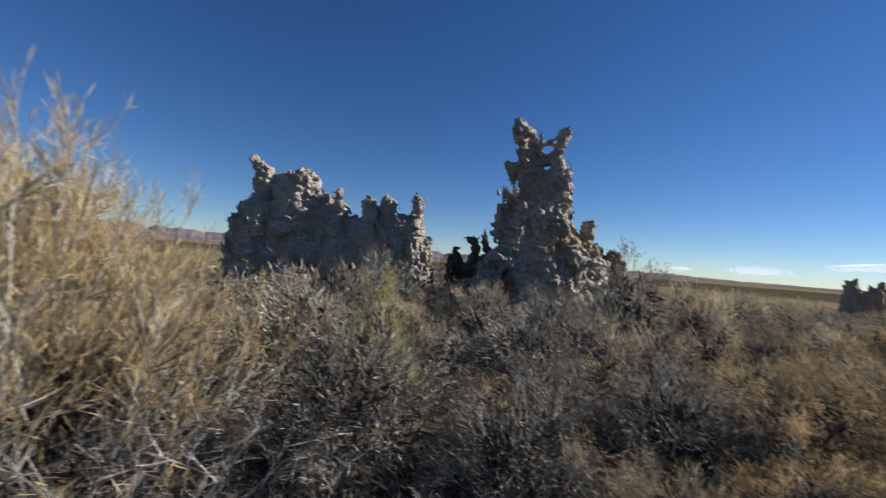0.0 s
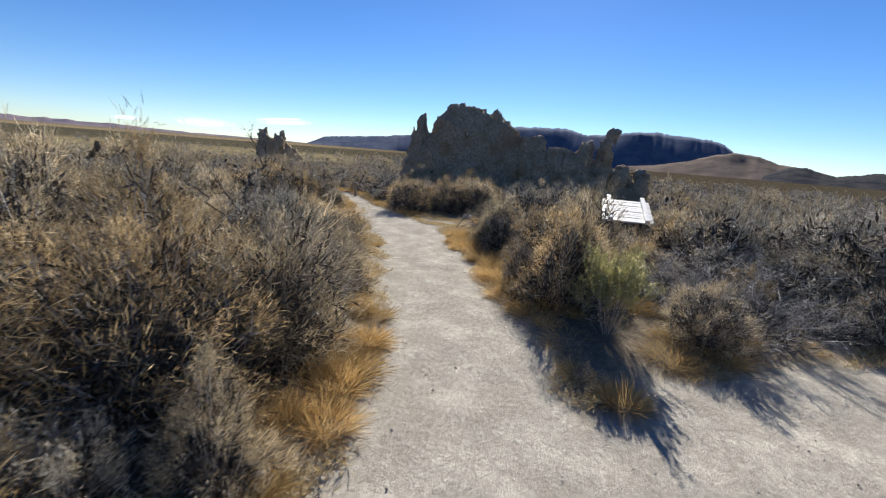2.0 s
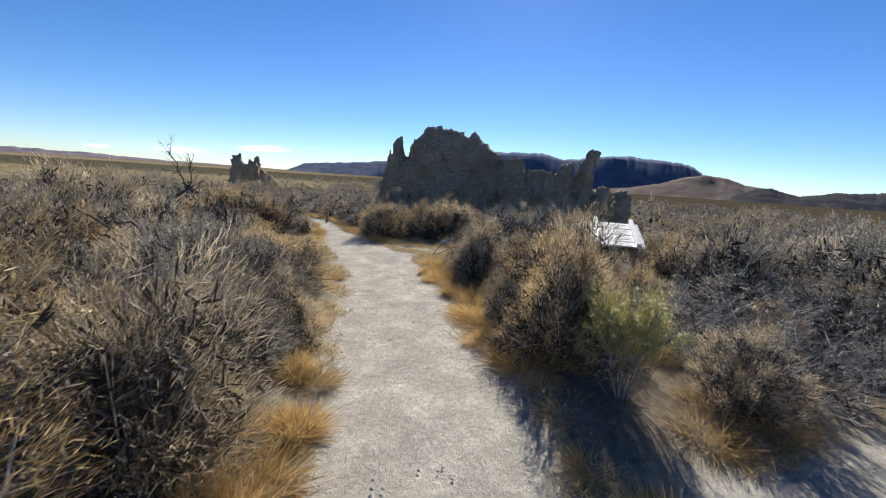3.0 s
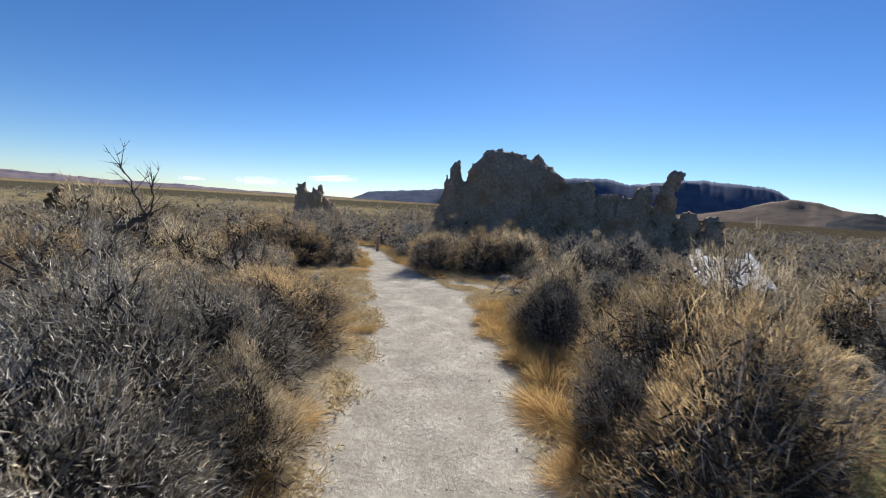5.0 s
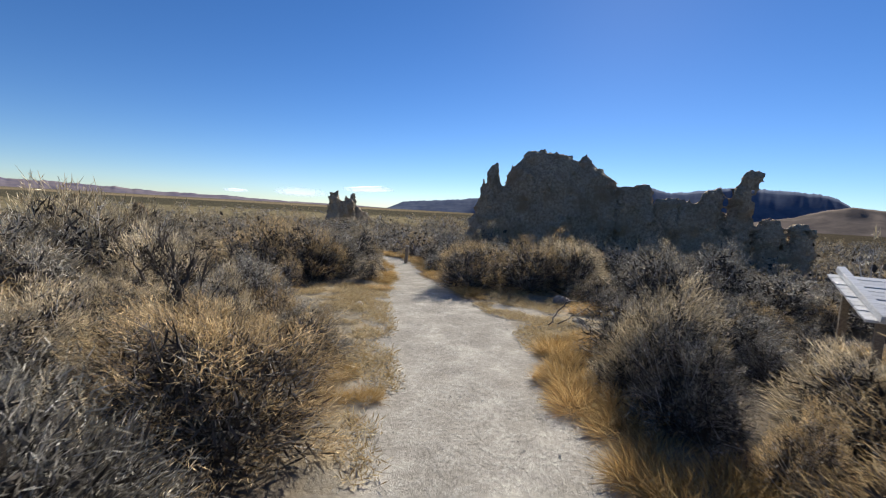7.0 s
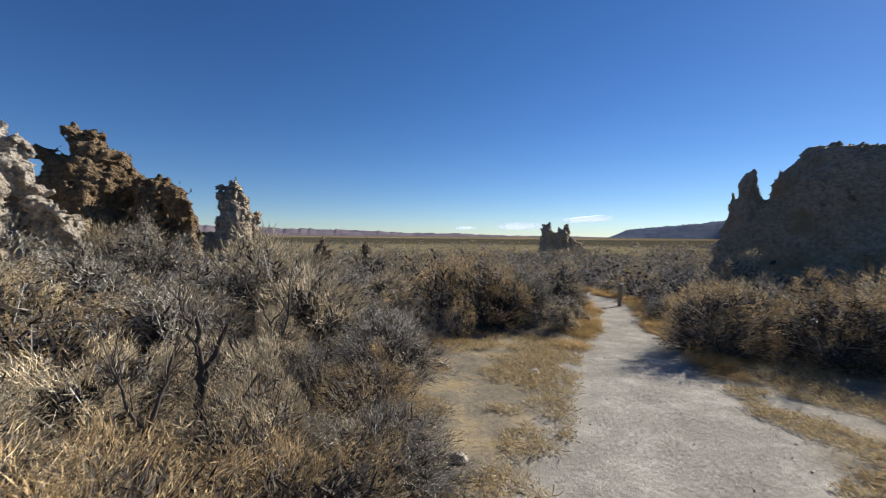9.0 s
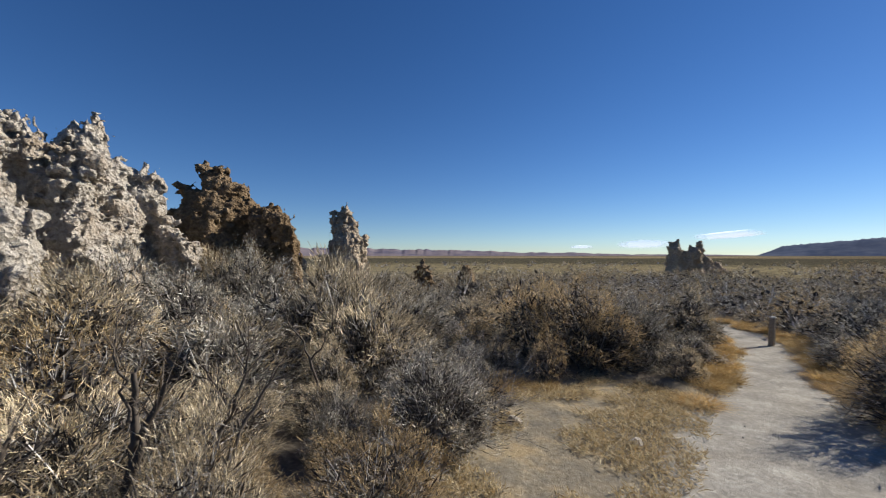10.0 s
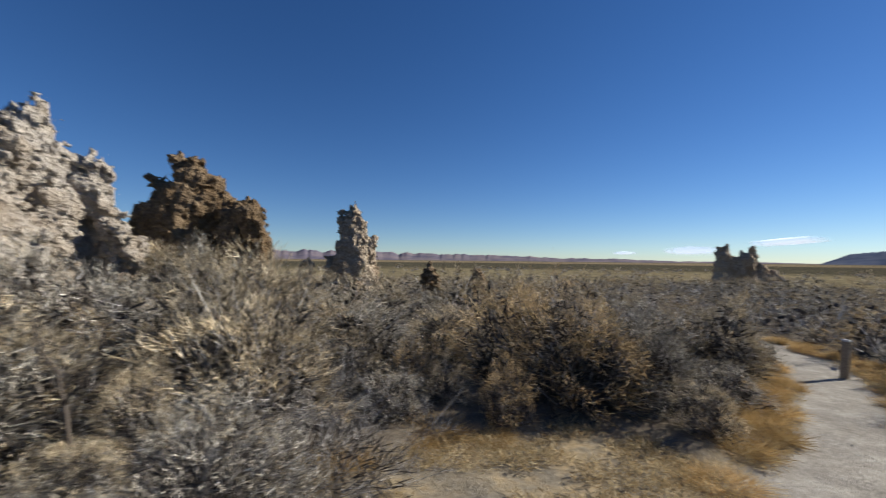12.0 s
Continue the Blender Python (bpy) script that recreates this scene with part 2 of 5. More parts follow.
def value_noise(x, y, z):
    xi, yi, zi = (np.floor(q).astype(int) for q in (x, y, z))
    fx, fy, fz = x - xi, y - yi, z - zi
    fx, fy, fz = (q * q * (3 - 2 * q) for q in (fx, fy, fz))
    out = 0.0
    for i in (0, 1):
        for j in (0, 1):
            for k in (0, 1):
                w = (fx if i else 1 - fx) * (fy if j else 1 - fy) * (fz if k else 1 - fz)
                out = out + w * LATTICE[(xi + i) % 32, (yi + j) % 32, (zi + k) % 32]
    return out * 2 - 1


def surface_net(f, origin, h):
    """Quads on the zero level of a field on a regular grid."""
    s = f < 0
    n = np.array(f.shape) - 1
    cut = lambda g, o: g[o[0]:o[0] + n[0], o[1]:o[1] + n[1], o[2]:o[2] + n[2]]
    corners = [(i, j, k) for i in (0, 1) for j in (0, 1) for k in (0, 1)]
    inside = sum(cut(s, c).astype(np.int8) for c in corners)
    live = (inside > 0) & (inside < 8)
    where = np.argwhere(live)
    total, count = np.zeros((len(where), 3)), np.zeros(len(where))
    for a in corners:
        for axis in range(3):
            if a[axis]:
                continue
            b = tuple(v + (q == axis) for q, v in enumerate(a))
            fa, fb = cut(f, a)[live], cut(f, b)[live]
            hit = (fa < 0) != (fb < 0)
            t = np.where(hit, fa / np.where(hit, fa - fb, 1), 0)
            p = np.array(a, float)[None] + np.eye(3)[axis][None] * t[:, None]
            total += np.where(hit[:, None], p, 0)
            count += hit
    verts = (where + total / count[:, None]) * h + origin
    index = np.full(n, -1)
    index[live] = np.arange(len(where))
    quads = []
    for axis in range(3):
        u, v = (axis + 1) % 3, (axis + 2) % 3
        lo = [slice(None)] * 3
        hi = [slice(None)] * 3
        lo[axis], hi[axis] = slice(0, -1), slice(1, None)
        change = s[tuple(lo)] != s[tuple(hi)]
        at = np.argwhere(change)
        at = at[(at[:, u] > 0) & (at[:, v] > 0) & (at[:, u] < n[u]) & (at[:, v] < n[v])]
        first = s[tuple(at.T)]
        eu, ev = np.eye(3, dtype=int)[u], np.eye(3, dtype=int)[v]
        q = [index[tuple((at - du * eu - dv * ev).T)] for du, dv in ((1, 1), (0, 1), (0, 0), (1, 0))]
        q = np.stack(q, 1)
        q[~first] = q[~first][:, ::-1]
        quads.append(q)
    return verts, np.concatenate(quads)


def tufa(name, label, material, limbs, h, rough=0.10, holes=(), seed=0, depth=1.0):
    """A knobbly limestone formation. limbs: rods (x0, y0, z0, r0, x1, y1, z1, r1), melted together, then eaten and crusted."""
    rods = np.array(limbs, float)
    lo = np.minimum(rods[:, 0:3] - rods[:, 3:4], rods[:, 4:7] - rods[:, 7:8]).min(0) - 0.35
    hi = np.maximum(rods[:, 0:3] + rods[:, 3:4], rods[:, 4:7] + rods[:, 7:8]).max(0) + 0.35
    axes = [np.arange(lo[k], hi[k] + h, h) for k in range(3)]
    x, y, z = np.meshgrid(*axes, indexing="ij")
    wob = 0.16
    wx = x + wob * value_noise(x * 1.9 + seed, y * 1.9, z * 1.9)
    wy = y + wob * value_noise(x * 1.9, y * 1.9 + seed + 9, z * 1.9)
    wz = z + 0.5 * wob * value_noise(x * 1.9, y * 1.9, z * 1.9 + seed + 17)
    field = np.full(x.shape, 9.0)
    for x0, y0, z0, r0, x1, y1, z1, r1 in rods:
        ax, ay, az = x1 - x0, y1 - y0, z1 - z0
        t = np.clip(((wx - x0) * ax + (wy - y0) * ay + (wz - z0) * az) / (ax * ax + ay * ay + az * az + 1e-9), 0, 1)
        d = np.sqrt((wx - x0 - t * ax) ** 2 + (wy - y0 - t * ay) ** 2 + (wz - z0 - t * az) ** 2) - (r0 + (r1 - r0) * t)
        k = np.clip(0.5 + 0.5 * (field - d) / 0.14, 0, 1)
        field = field * (1 - k) + d * k - 0.14 * k * (1 - k)
    crust = rough * 1.0 * value_noise(x * 2.6 + 3, y * 2.6, z * 2.1 + seed)
    crust += rough * 1.15 * (np.abs(value_noise(x * 5.2, y * 5.2 + seed, z * 4.2)) * 2 - 0.7)
    crust += rough * 0.95 * (np.abs(value_noise(x * 13, y * 11 + seed, z * 9)) * 2 - 0.7)
    field = field - crust
    for hx, hy, hz, hr, dx, dy, dz in holes:
        along = (x - hx) * dx + (y - hy) * dy + (z - hz) * dz
        d = np.sqrt(np.maximum((x - hx) ** 2 + (y - hy) ** 2 + (z - hz) ** 2 - along ** 2, 0)) - hr
        field = np.maximum(field, -d)
    v, q = surface_net(field, np.array([a[0] for a in axes]), h)
    ob = new(name, mesh_of(name, v, q, material, True))
    return tagged(ob, label, "tufa rock")

# ---- the ground ----


def land(x, y):
    """Height of the ground: it falls gently along the walk, with low mounds off the trail."""
    d = x * 0.87 + y * 0.5
    return -0.12 - 0.3 * np.tanh((d - 12.5) / 9.0)


# trail: (x, y, half width); straw: open patches beside it
TRAIL = np.array([(-2.5, -0.9, 0.6), (1.0, 0.55, 0.7), (3.4, 1.2, 0.85), (5.3, 1.9, 0.75), (7.55, 3.2, 0.72), (9.1, 4.05, 0.78), (11.2, 5.65, 1.0),
                  (13.0, 7.4, 0.95), (14.6, 9.0, 0.55), (16.4, 10.7, 0.55), (17.6, 12.4, 0.6), (18.2, 14.5, 0.6)])
SIDE = np.array([(4.6, 0.9, 0.9), (6.05, 0.1, 0.85), (7.6, -1.8, 0.85), (9.0, -4.5, 0.7)])
FORK = np.array([(12.0, 6.2, 0.9), (13.3, 5.8, 0.65), (14.0, 5.3, 0.35)])
SPUR = np.array([(11.6, 5.3, 0.8), (13.1, 4.7, 0.7), (13.9, 3.6, 0.55), (13.8, 2.3, 0.5), (12.9, 1.2, 0.5)])
STRAW = np.array([(9.6, 5.9, 0.6), (10.6, 7.2, 0.9), (11.5, 8.4, 0.9), (12.2, 8.9, 0.7)])
STRAW2 = np.array([(11.6, 4.7, 0.7), (13.4, 5.6, 0.9), (15.0, 6.3, 0.8)])


def near_line(x, y, line):
    """How far a place lies outside a ribbon (negative inside)."""
    best = np.full(np.shape(x), 1e9)
    for (ax, ay, aw), (bx, by, bw) in zip(line[:-1], line[1:]):
        ux, uy = bx - ax, by - ay
        t = np.clip(((x - ax) * ux + (y - ay) * uy) / (ux * ux + uy * uy), 0, 1)
        best = np.minimum(best, np.hypot(x - ax - t * ux, y - ay - t * uy) - (aw + (bw - aw) * t))
    return best


def clear_of(x, y):
    """The distance to the nearest open ground."""
    return np.minimum.reduce([near_line(x, y, q) for q in (TRAIL, SIDE, FORK, SPUR, STRAW, STRAW2)])


def spread(lo, hi, step, far):
    mid = np.arange(lo, hi, step)
    out = step * np.cumsum(1.17 ** np.arange(1, 60))
    out = out[out < far]
    return np.concatenate([lo - out[::-1], mid, hi + out])


gx, gy = np.meshgrid(spread(-4, 22, 0.12, 4700), spread(-4, 18, 0.12, 4700), indexing="ij")
away = clear_of(gx, gy)
wiggle = 0.10 * value_noise(gx * 2.1, gy * 2.1, gx * 0) + 0.06 * value_noise(gx * 6, gy * 6, gx * 0 + 4)
inner = np.clip(1 - np.hypot(gx - 9, gy - 6) / 40, 0, 1)
gz = land(gx, gy) + inner * (0.05 * value_noise(gx * 0.9, gy * 0.9, gx * 0 + 2) * np.clip(away, 0, 1)
                             + 0.012 * value_noise(gx * 3, gy * 3, gx * 0 + 7) + 0.010 * value_noise(gx * 8, gy * 8, gx * 0))
gz = gz + np.clip(away, 0, 0.3) * 0.25 * inner
trail_f = np.clip(0.5 - (np.minimum(near_line(gx, gy, TRAIL), near_line(gx, gy, SIDE)) + wiggle) / 0.22, 0, 1)
trail_f = np.maximum(trail_f, 0.8 * np.clip(0.5 - (near_line(gx, gy, FORK) + 2 * wiggle) / 0.5, 0, 1))
straw_f = np.clip(0.5 - (np.minimum.reduce([near_line(gx, gy, q) for q in (STRAW, STRAW2, SPUR)]) - 0.15 + wiggle) / 0.4, 0, 1)
rim = np.clip(0.5 - (np.minimum(near_line(gx, gy, TRAIL), near_line(gx, gy, SIDE)) - 0.25 + wiggle * 2) / 0.3, 0, 1)
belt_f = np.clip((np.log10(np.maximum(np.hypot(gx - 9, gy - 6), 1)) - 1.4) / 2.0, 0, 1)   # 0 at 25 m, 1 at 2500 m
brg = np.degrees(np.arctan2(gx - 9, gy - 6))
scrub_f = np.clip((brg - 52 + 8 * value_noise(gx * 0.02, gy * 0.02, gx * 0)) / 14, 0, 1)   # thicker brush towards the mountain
plain_f = np.clip((np.hypot(gx - 9, gy - 6) - 22) / 25, 0, 1)
nx, ny = gx.shape
ids = np.arange(nx * ny).reshape(nx, ny)
gq = np.stack([ids[:-1, :-1], ids[1:, :-1], ids[1:, 1:], ids[:-1, 1:]], -1).reshape(-1, 4)
gme = mesh_of("ground", np.stack([gx, gy, gz], -1).reshape(-1, 3), gq, GROUND, True)
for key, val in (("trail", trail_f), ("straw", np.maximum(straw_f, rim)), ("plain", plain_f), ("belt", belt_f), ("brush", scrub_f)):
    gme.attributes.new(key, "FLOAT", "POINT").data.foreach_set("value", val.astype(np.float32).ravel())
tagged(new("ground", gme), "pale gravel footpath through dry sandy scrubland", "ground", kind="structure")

# ---- mountains on the horizon ----


def ridge(name, label, material, profile, dist, thick, seed, jag=0.04, trees=0.0):
    """A range of hills. profile: pairs of bearing and height, both in degrees, as seen from the trail."""
    az = np.arange(profile[0][0], profile[-1][0], 0.12)
    el = np.interp(az, [p[0] for p in profile], [p[1] for p in profile])
    n1 = value_noise(az * 0.9 + seed, az * 0, az * 0) + 0.5 * value_noise(az * 2.7 + seed, az * 0, az * 0)
    el = np.maximum(el * (1 + jag * n1), -0.02)
    crest = el + trees * np.abs(value_noise(az * 7, az * 0 + seed, az * 0)) * np.clip(el, 0, 1)
    rows = []
    for k, f in enumerate((0.0, 0.3, 0.62, 0.88, 1.0, 0.0)):
        back = (k / 4 if k < 5 else 1.3) * thick
        r = dist - thick * 0.6 + back + 0.10 * thick * value_noise(az * 0.3 + 5 * k, az * 0 + seed, az * 0)
        z = np.tan(np.radians(crest if k == 4 else el)) * dist * f + (0.02 * np.tan(np.radians(el)) * dist * value_noise(az * 2, az * 0 + 3 * k, az * 0) if 0 < k < 4 else 0)
        rows.append(np.stack([9 + r * np.sin(np.radians(az)), 5 + r * np.cos(np.radians(az)), z - (6 if f == 0 else 0)], -1))
    v = np.stack(rows, 0)
    m, w = v.shape[:2]
    i = np.arange(m * w).reshape(m, w)
    q = np.stack([i[:-1, :-1], i[:-1, 1:], i[1:, 1:], i[1:, :-1]], -1).reshape(-1, 4)
    return tagged(new(name, mesh_of(name, v.reshape(-1, 3), q, material, True)), label, "mountain", kind="structure")


ridge("backdrop_mesa", "dark forested flat-topped mountain on the horizon, coloured with blue haze", HAZED_FOREST,
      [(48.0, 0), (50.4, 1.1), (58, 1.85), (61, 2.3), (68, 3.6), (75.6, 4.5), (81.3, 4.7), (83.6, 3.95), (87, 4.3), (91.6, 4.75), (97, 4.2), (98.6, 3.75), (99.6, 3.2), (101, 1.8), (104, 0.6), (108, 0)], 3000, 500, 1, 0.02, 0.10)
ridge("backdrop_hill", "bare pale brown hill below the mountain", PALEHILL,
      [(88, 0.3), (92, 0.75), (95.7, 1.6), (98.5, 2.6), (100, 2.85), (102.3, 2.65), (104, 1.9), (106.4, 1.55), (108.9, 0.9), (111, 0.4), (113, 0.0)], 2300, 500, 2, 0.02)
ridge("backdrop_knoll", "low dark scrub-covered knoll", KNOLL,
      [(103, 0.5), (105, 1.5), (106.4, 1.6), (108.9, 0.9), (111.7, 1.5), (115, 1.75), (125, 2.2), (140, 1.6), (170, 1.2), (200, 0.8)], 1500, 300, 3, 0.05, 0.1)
ridge("backdrop_range", "hazy low mauve-tan mountain range", HAZED_RANGE,
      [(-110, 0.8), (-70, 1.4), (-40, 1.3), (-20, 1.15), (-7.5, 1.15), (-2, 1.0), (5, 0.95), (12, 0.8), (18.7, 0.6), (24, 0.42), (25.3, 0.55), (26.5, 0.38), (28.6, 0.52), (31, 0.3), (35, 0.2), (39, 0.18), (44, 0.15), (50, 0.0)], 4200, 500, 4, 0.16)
ridge("backdrop_range_west", "low hazy range behind the lake plain", HAZED_RANGE, [(198, 0.8), (220, 1.2), (240, 1.0), (252, 0.8)], 4200, 500, 5, 0.10)

# thin lenticular clouds low over the horizon
cm, cn, cl, cb = shader("thin_cloud", 1.0, 0.0)
cb.inputs["Base Color"].default_value = (0.9, 0.9, 0.92, 1)
ctc = cn.new("ShaderNodeTexCoord").outputs["Generated"]
cmap = cn.new("ShaderNodeMapping")
cmap.inputs["Scale"].default_value = (7, 1.6, 1.6)
cl.new(ctc, cmap.inputs["Vector"])
cnoise = noise_node(cn, cl, 1.5, 5, 0.6, vec=cmap.outputs[0])
cgrad = cn.new("ShaderNodeTexGradient")
cgrad.gradient_type = "SPHERICAL"
cmap2 = cn.new("ShaderNodeMapping")
cmap2.inputs["Location"].default_value, cmap2.inputs["Scale"].default_value = (-1.0, 0.0, -1.0), (2, 0, 2)
cl.new(ctc, cmap2.inputs["Vector"])
cl.new(cmap2.outputs[0], cgrad.inputs["Vector"])
cmul = cn.new("ShaderNodeMath")
cmul.operation = "MULTIPLY"
cl.new(cgrad.outputs["Fac"], cmul.inputs[0])
cl.new(cnoise, cmul.inputs[1])
calpha = ramp(cn, cl, cmul.outputs[0], [(0.10, (0, 0, 0)), (0.34, (1, 1, 1))])
cl.new(calpha, cb.inputs["Alpha"])
# emission stands in for the sunlight that the cloud would scatter
cb.inputs["Emission Color"].default_value, cb.inputs["Emission Strength"].default_value = (0.75, 0.87, 1.0, 1), 0.55


def cloud(az, el, wide, high, tilt):
    """A wisp of cloud; bearing, height and size in degrees."""
    r = 4400.0
    a, e = radians(az), radians(el)
    w, hgt = r * math.tan(radians(wide)) / 2, r * math.tan(radians(high)) / 2
    i = np.linspace(-1, 1, 13)
    u, v = np.meshgrid(i, i, indexing="ij")
    verts = np.stack([u * w, 60 * (u * u + v * v), v * hgt + u * w * tilt], -1).reshape(-1, 3)
    k = np.arange(169).reshape(13, 13)
    q = np.stack([k[:-1, :-1], k[1:, :-1], k[1:, 1:], k[:-1, 1:]], -1).reshape(-1, 4)
    ob = new("cloud", mesh_of("cloud", verts, q, cm, True))
    ob.matrix_world = Matrix.Translation((9 + r * math.sin(a), 5 + r * math.cos(a), 1.5 + r * math.tan(e))) @ Matrix.Rotation(-a, 4, "Z")
    ob.visible_shadow = False
    return tagged(ob, "thin white streak of cloud low in the blue sky", "cloud", "clouds over the horizon", kind="structure")


cloud(37.0, 1.45, 9.0, 1.5, 0.0)
cloud(45.5, 2.4, 9.5, 0.8, 0.10)
cloud(29.5, 1.15, 4.0, 0.6, 0.0)

# ---- tufa formations ----
ZB = -0.3
NEARER = 0.965   # the tower's share of the sight line from the trail's start


def nearer(x, y, z, r):
    return (1.254 + NEARER * (x - 1.254), 0.817 + NEARER * (y - 0.817), 1.724 + NEARER * (z - 1.724) if z > 0 else z, r * NEARER)


tower_limbs = [
    (4.0, 10.8, ZB, 0.90, 3.75, 10.7, 1.6, 0.66), (3.75, 10.7, 1.6, 0.62, 3.62, 10.65, 2.6, 0.55), (3.58, 10.65, 2.6, 0.52, 3.42, 10.6, 3.6, 0.44),
    (3.35, 10.6, 3.5, 0.40, 2.95, 10.6, 4.72, 0.25), (2.88, 10.6, 4.85, 0.19, 2.78, 10.6, 4.98, 0.13), (2.95, 10.6, 4.0, 0.24, 2.64, 10.55, 4.06, 0.09), (3.1, 10.6, 4.72, 0.12, 3.28, 10.6, 4.86, 0.08),
    (3.78, 10.5, 2.8, 0.36, 3.82, 10.42, 4.0, 0.22), (3.82, 10.42, 4.0, 0.20, 3.75, 10.42, 4.76, 0.15), (3.1, 10.6, 4.62, 0.12, 3.65, 10.6, 4.70, 0.09), (3.3, 10.6, 4.24, 0.15, 3.8, 10.6, 4.26, 0.13),
    (4.35, 10.9, ZB, 0.72, 4.2, 10.8, 2.1, 0.38), (4.2, 10.8, 2.1, 0.36, 4.15, 10.75, 2.9, 0.2), (4.85, 11.1, ZB, 0.6, 4.72, 11.15, 1.9, 0.36), (4.78, 11.2, 1.9, 0.32, 4.72, 11.2, 2.72, 0.17),
    (5.25, 11.2, ZB, 0.4, 5.15, 11.2, 1.75, 0.24), (3.6, 10.1, ZB, 0.5, 3.7, 10.2, 0.9, 0.3)]
tufa("tufa_tower", "tall pale leaning tufa tower with a hole near its forked top", PALE, [(*nearer(*q[:4]), *nearer(*q[4:])) for q in tower_limbs], 0.042, 0.085,
     holes=[(*nearer(3.55, 10.7, 4.48, 0.125), 0.22, 0.975, 0.0), (*nearer(3.54, 10.7, 4.05, 0.085), 0.22, 0.975, 0.0)], seed=1)
tufa("tufa_buttress", "pale craggy tufa buttress at the foot of the tower", PALE, [
    (3.9, 11.4, ZB, 0.85, 3.8, 11.3, 1.6, 0.68), (3.7, 11.2, 1.6, 0.56, 3.55, 11.1, 2.7, 0.38), (3.55, 11.0, 2.7, 0.34, 3.55, 10.95, 3.28, 0.2), (3.75, 11.1, 2.6, 0.2, 3.72, 11.1, 2.9, 0.13),
    (4.15, 11.2, 0.8, 0.5, 4.05, 11.15, 2.9, 0.24), (4.5, 11.4, ZB, 0.6, 4.4, 11.4, 1.7, 0.32), (4.2, 10.9, ZB, 0.5, 4.1, 11.0, 0.9, 0.3)], 0.05, 0.11,
     seed=3)
tufa("tufa_pillar", "pale knobbly tufa pillar with an overhanging cap", PALE, [
    (3.3, 12.9, ZB, 0.8, 3.35, 12.9, 1.7, 0.62), (3.35, 12.9, 1.7, 0.58, 3.3, 12.9, 3.0, 0.42), (3.3, 12.9, 3.0, 0.42, 3.3, 12.9, 3.62, 0.26),
    (3.0, 12.9, 3.70, 0.14, 3.65, 12.9, 3.68, 0.16), (2.9, 12.9, 2.7, 0.3, 2.9, 12.9, 3.3, 0.2), (3.8, 12.95, 2.4, 0.3, 3.75, 12.95, 3.3, 0.22), (3.9, 13.1, ZB, 0.5, 3.9, 13.1, 1.2, 0.25), (2.5, 12.7, ZB, 0.6, 2.6, 12.7, 1.6, 0.4)], 0.05, 0.11, seed=5)
tufa("tufa_spire", "pale crusted tufa spire with a pointed top", PALE, [
    (4.2, 14.3, ZB, 1.15, 4.15, 14.4, 1.3, 0.98), (4.15, 14.4, 1.3, 0.92, 3.95, 14.4, 2.7, 0.62), (3.95, 14.4, 2.7, 0.58, 3.82, 14.4, 3.6, 0.34), (3.85, 14.4, 3.6, 0.26, 3.88, 14.4, 4.1, 0.12),
    (3.35, 14.3, 3.2, 0.25, 3.4, 14.3, 3.65, 0.15), (4.4, 14.4, 2.4, 0.4, 4.4, 14.4, 3.1, 0.25), (4.95, 14.5, 1.2, 0.45, 4.95, 14.5, 2.7, 0.22), (4.97, 14.5, 2.8, 0.16, 4.97, 14.5, 3.28, 0.11),
    (5.35, 14.5, ZB, 0.5, 5.3, 14.5, 2.1, 0.24), (5.5, 14.4, ZB, 0.4, 5.5, 14.4, 1.2, 0.25), (3.7, 13.7, ZB, 0.6, 3.7, 13.7, 1.1, 0.4), (4.6, 13.1, ZB, 0.70, 4.55, 13.1, 1.7, 0.48), (4.5, 13.1, 1.6, 0.46, 4.3, 13.1, 3.0, 0.32), (4.25, 13.9, 2.6, 0.42, 4.0, 14.15, 3.4, 0.26), (5.6, 14.2, ZB, 0.45, 5.55, 14.2, 1.6, 0.26), (3.3, 13.9, ZB, 0.5, 3.25, 13.9, 1.5, 0.38), (4.75, 13.9, ZB, 0.6, 4.65, 13.95, 2.4, 0.34)], 0.044, 0.12, seed=11)
tufa("tufa_outcrop", "rugged brown tufa outcrop with a jutting horn", BROWN, [
    (5.4, 17.1, ZB, 1.25, 5.35, 17.1, 2.2, 0.92), (5.35, 17.1, 2.2, 0.80, 5.5, 17.1, 3.2, 0.48), (5.3, 17.1, 3.2, 0.32, 5.07, 17.1, 3.88, 0.12), (5.5, 17.1, 3.2, 0.40, 5.58, 17.1, 3.72, 0.19),
    (5.0, 17.1, 2.8, 0.36, 4.45, 17.1, 3.25, 0.12), (4.6, 17.1, ZB, 0.75, 4.5, 17.1, 2.2, 0.42), (5.95, 17.1, 2.0, 0.6, 6.05, 17.1, 3.2, 0.27), (7.45, 15.8, ZB, 0.5, 7.4, 15.8, 2.25, 0.28), (6.9, 16.4, ZB, 0.6, 6.8, 16.4, 2.3, 0.36), (6.3, 17.1, ZB, 0.8, 6.3, 17.1, 2.3, 0.40),
    (6.85, 17.05, ZB, 0.50, 6.85, 17.05, 2.4, 0.30), (7.1, 17.0, ZB, 0.35, 7.05, 17.0, 1.9, 0.2)], 0.055, 0.09, seed=21)
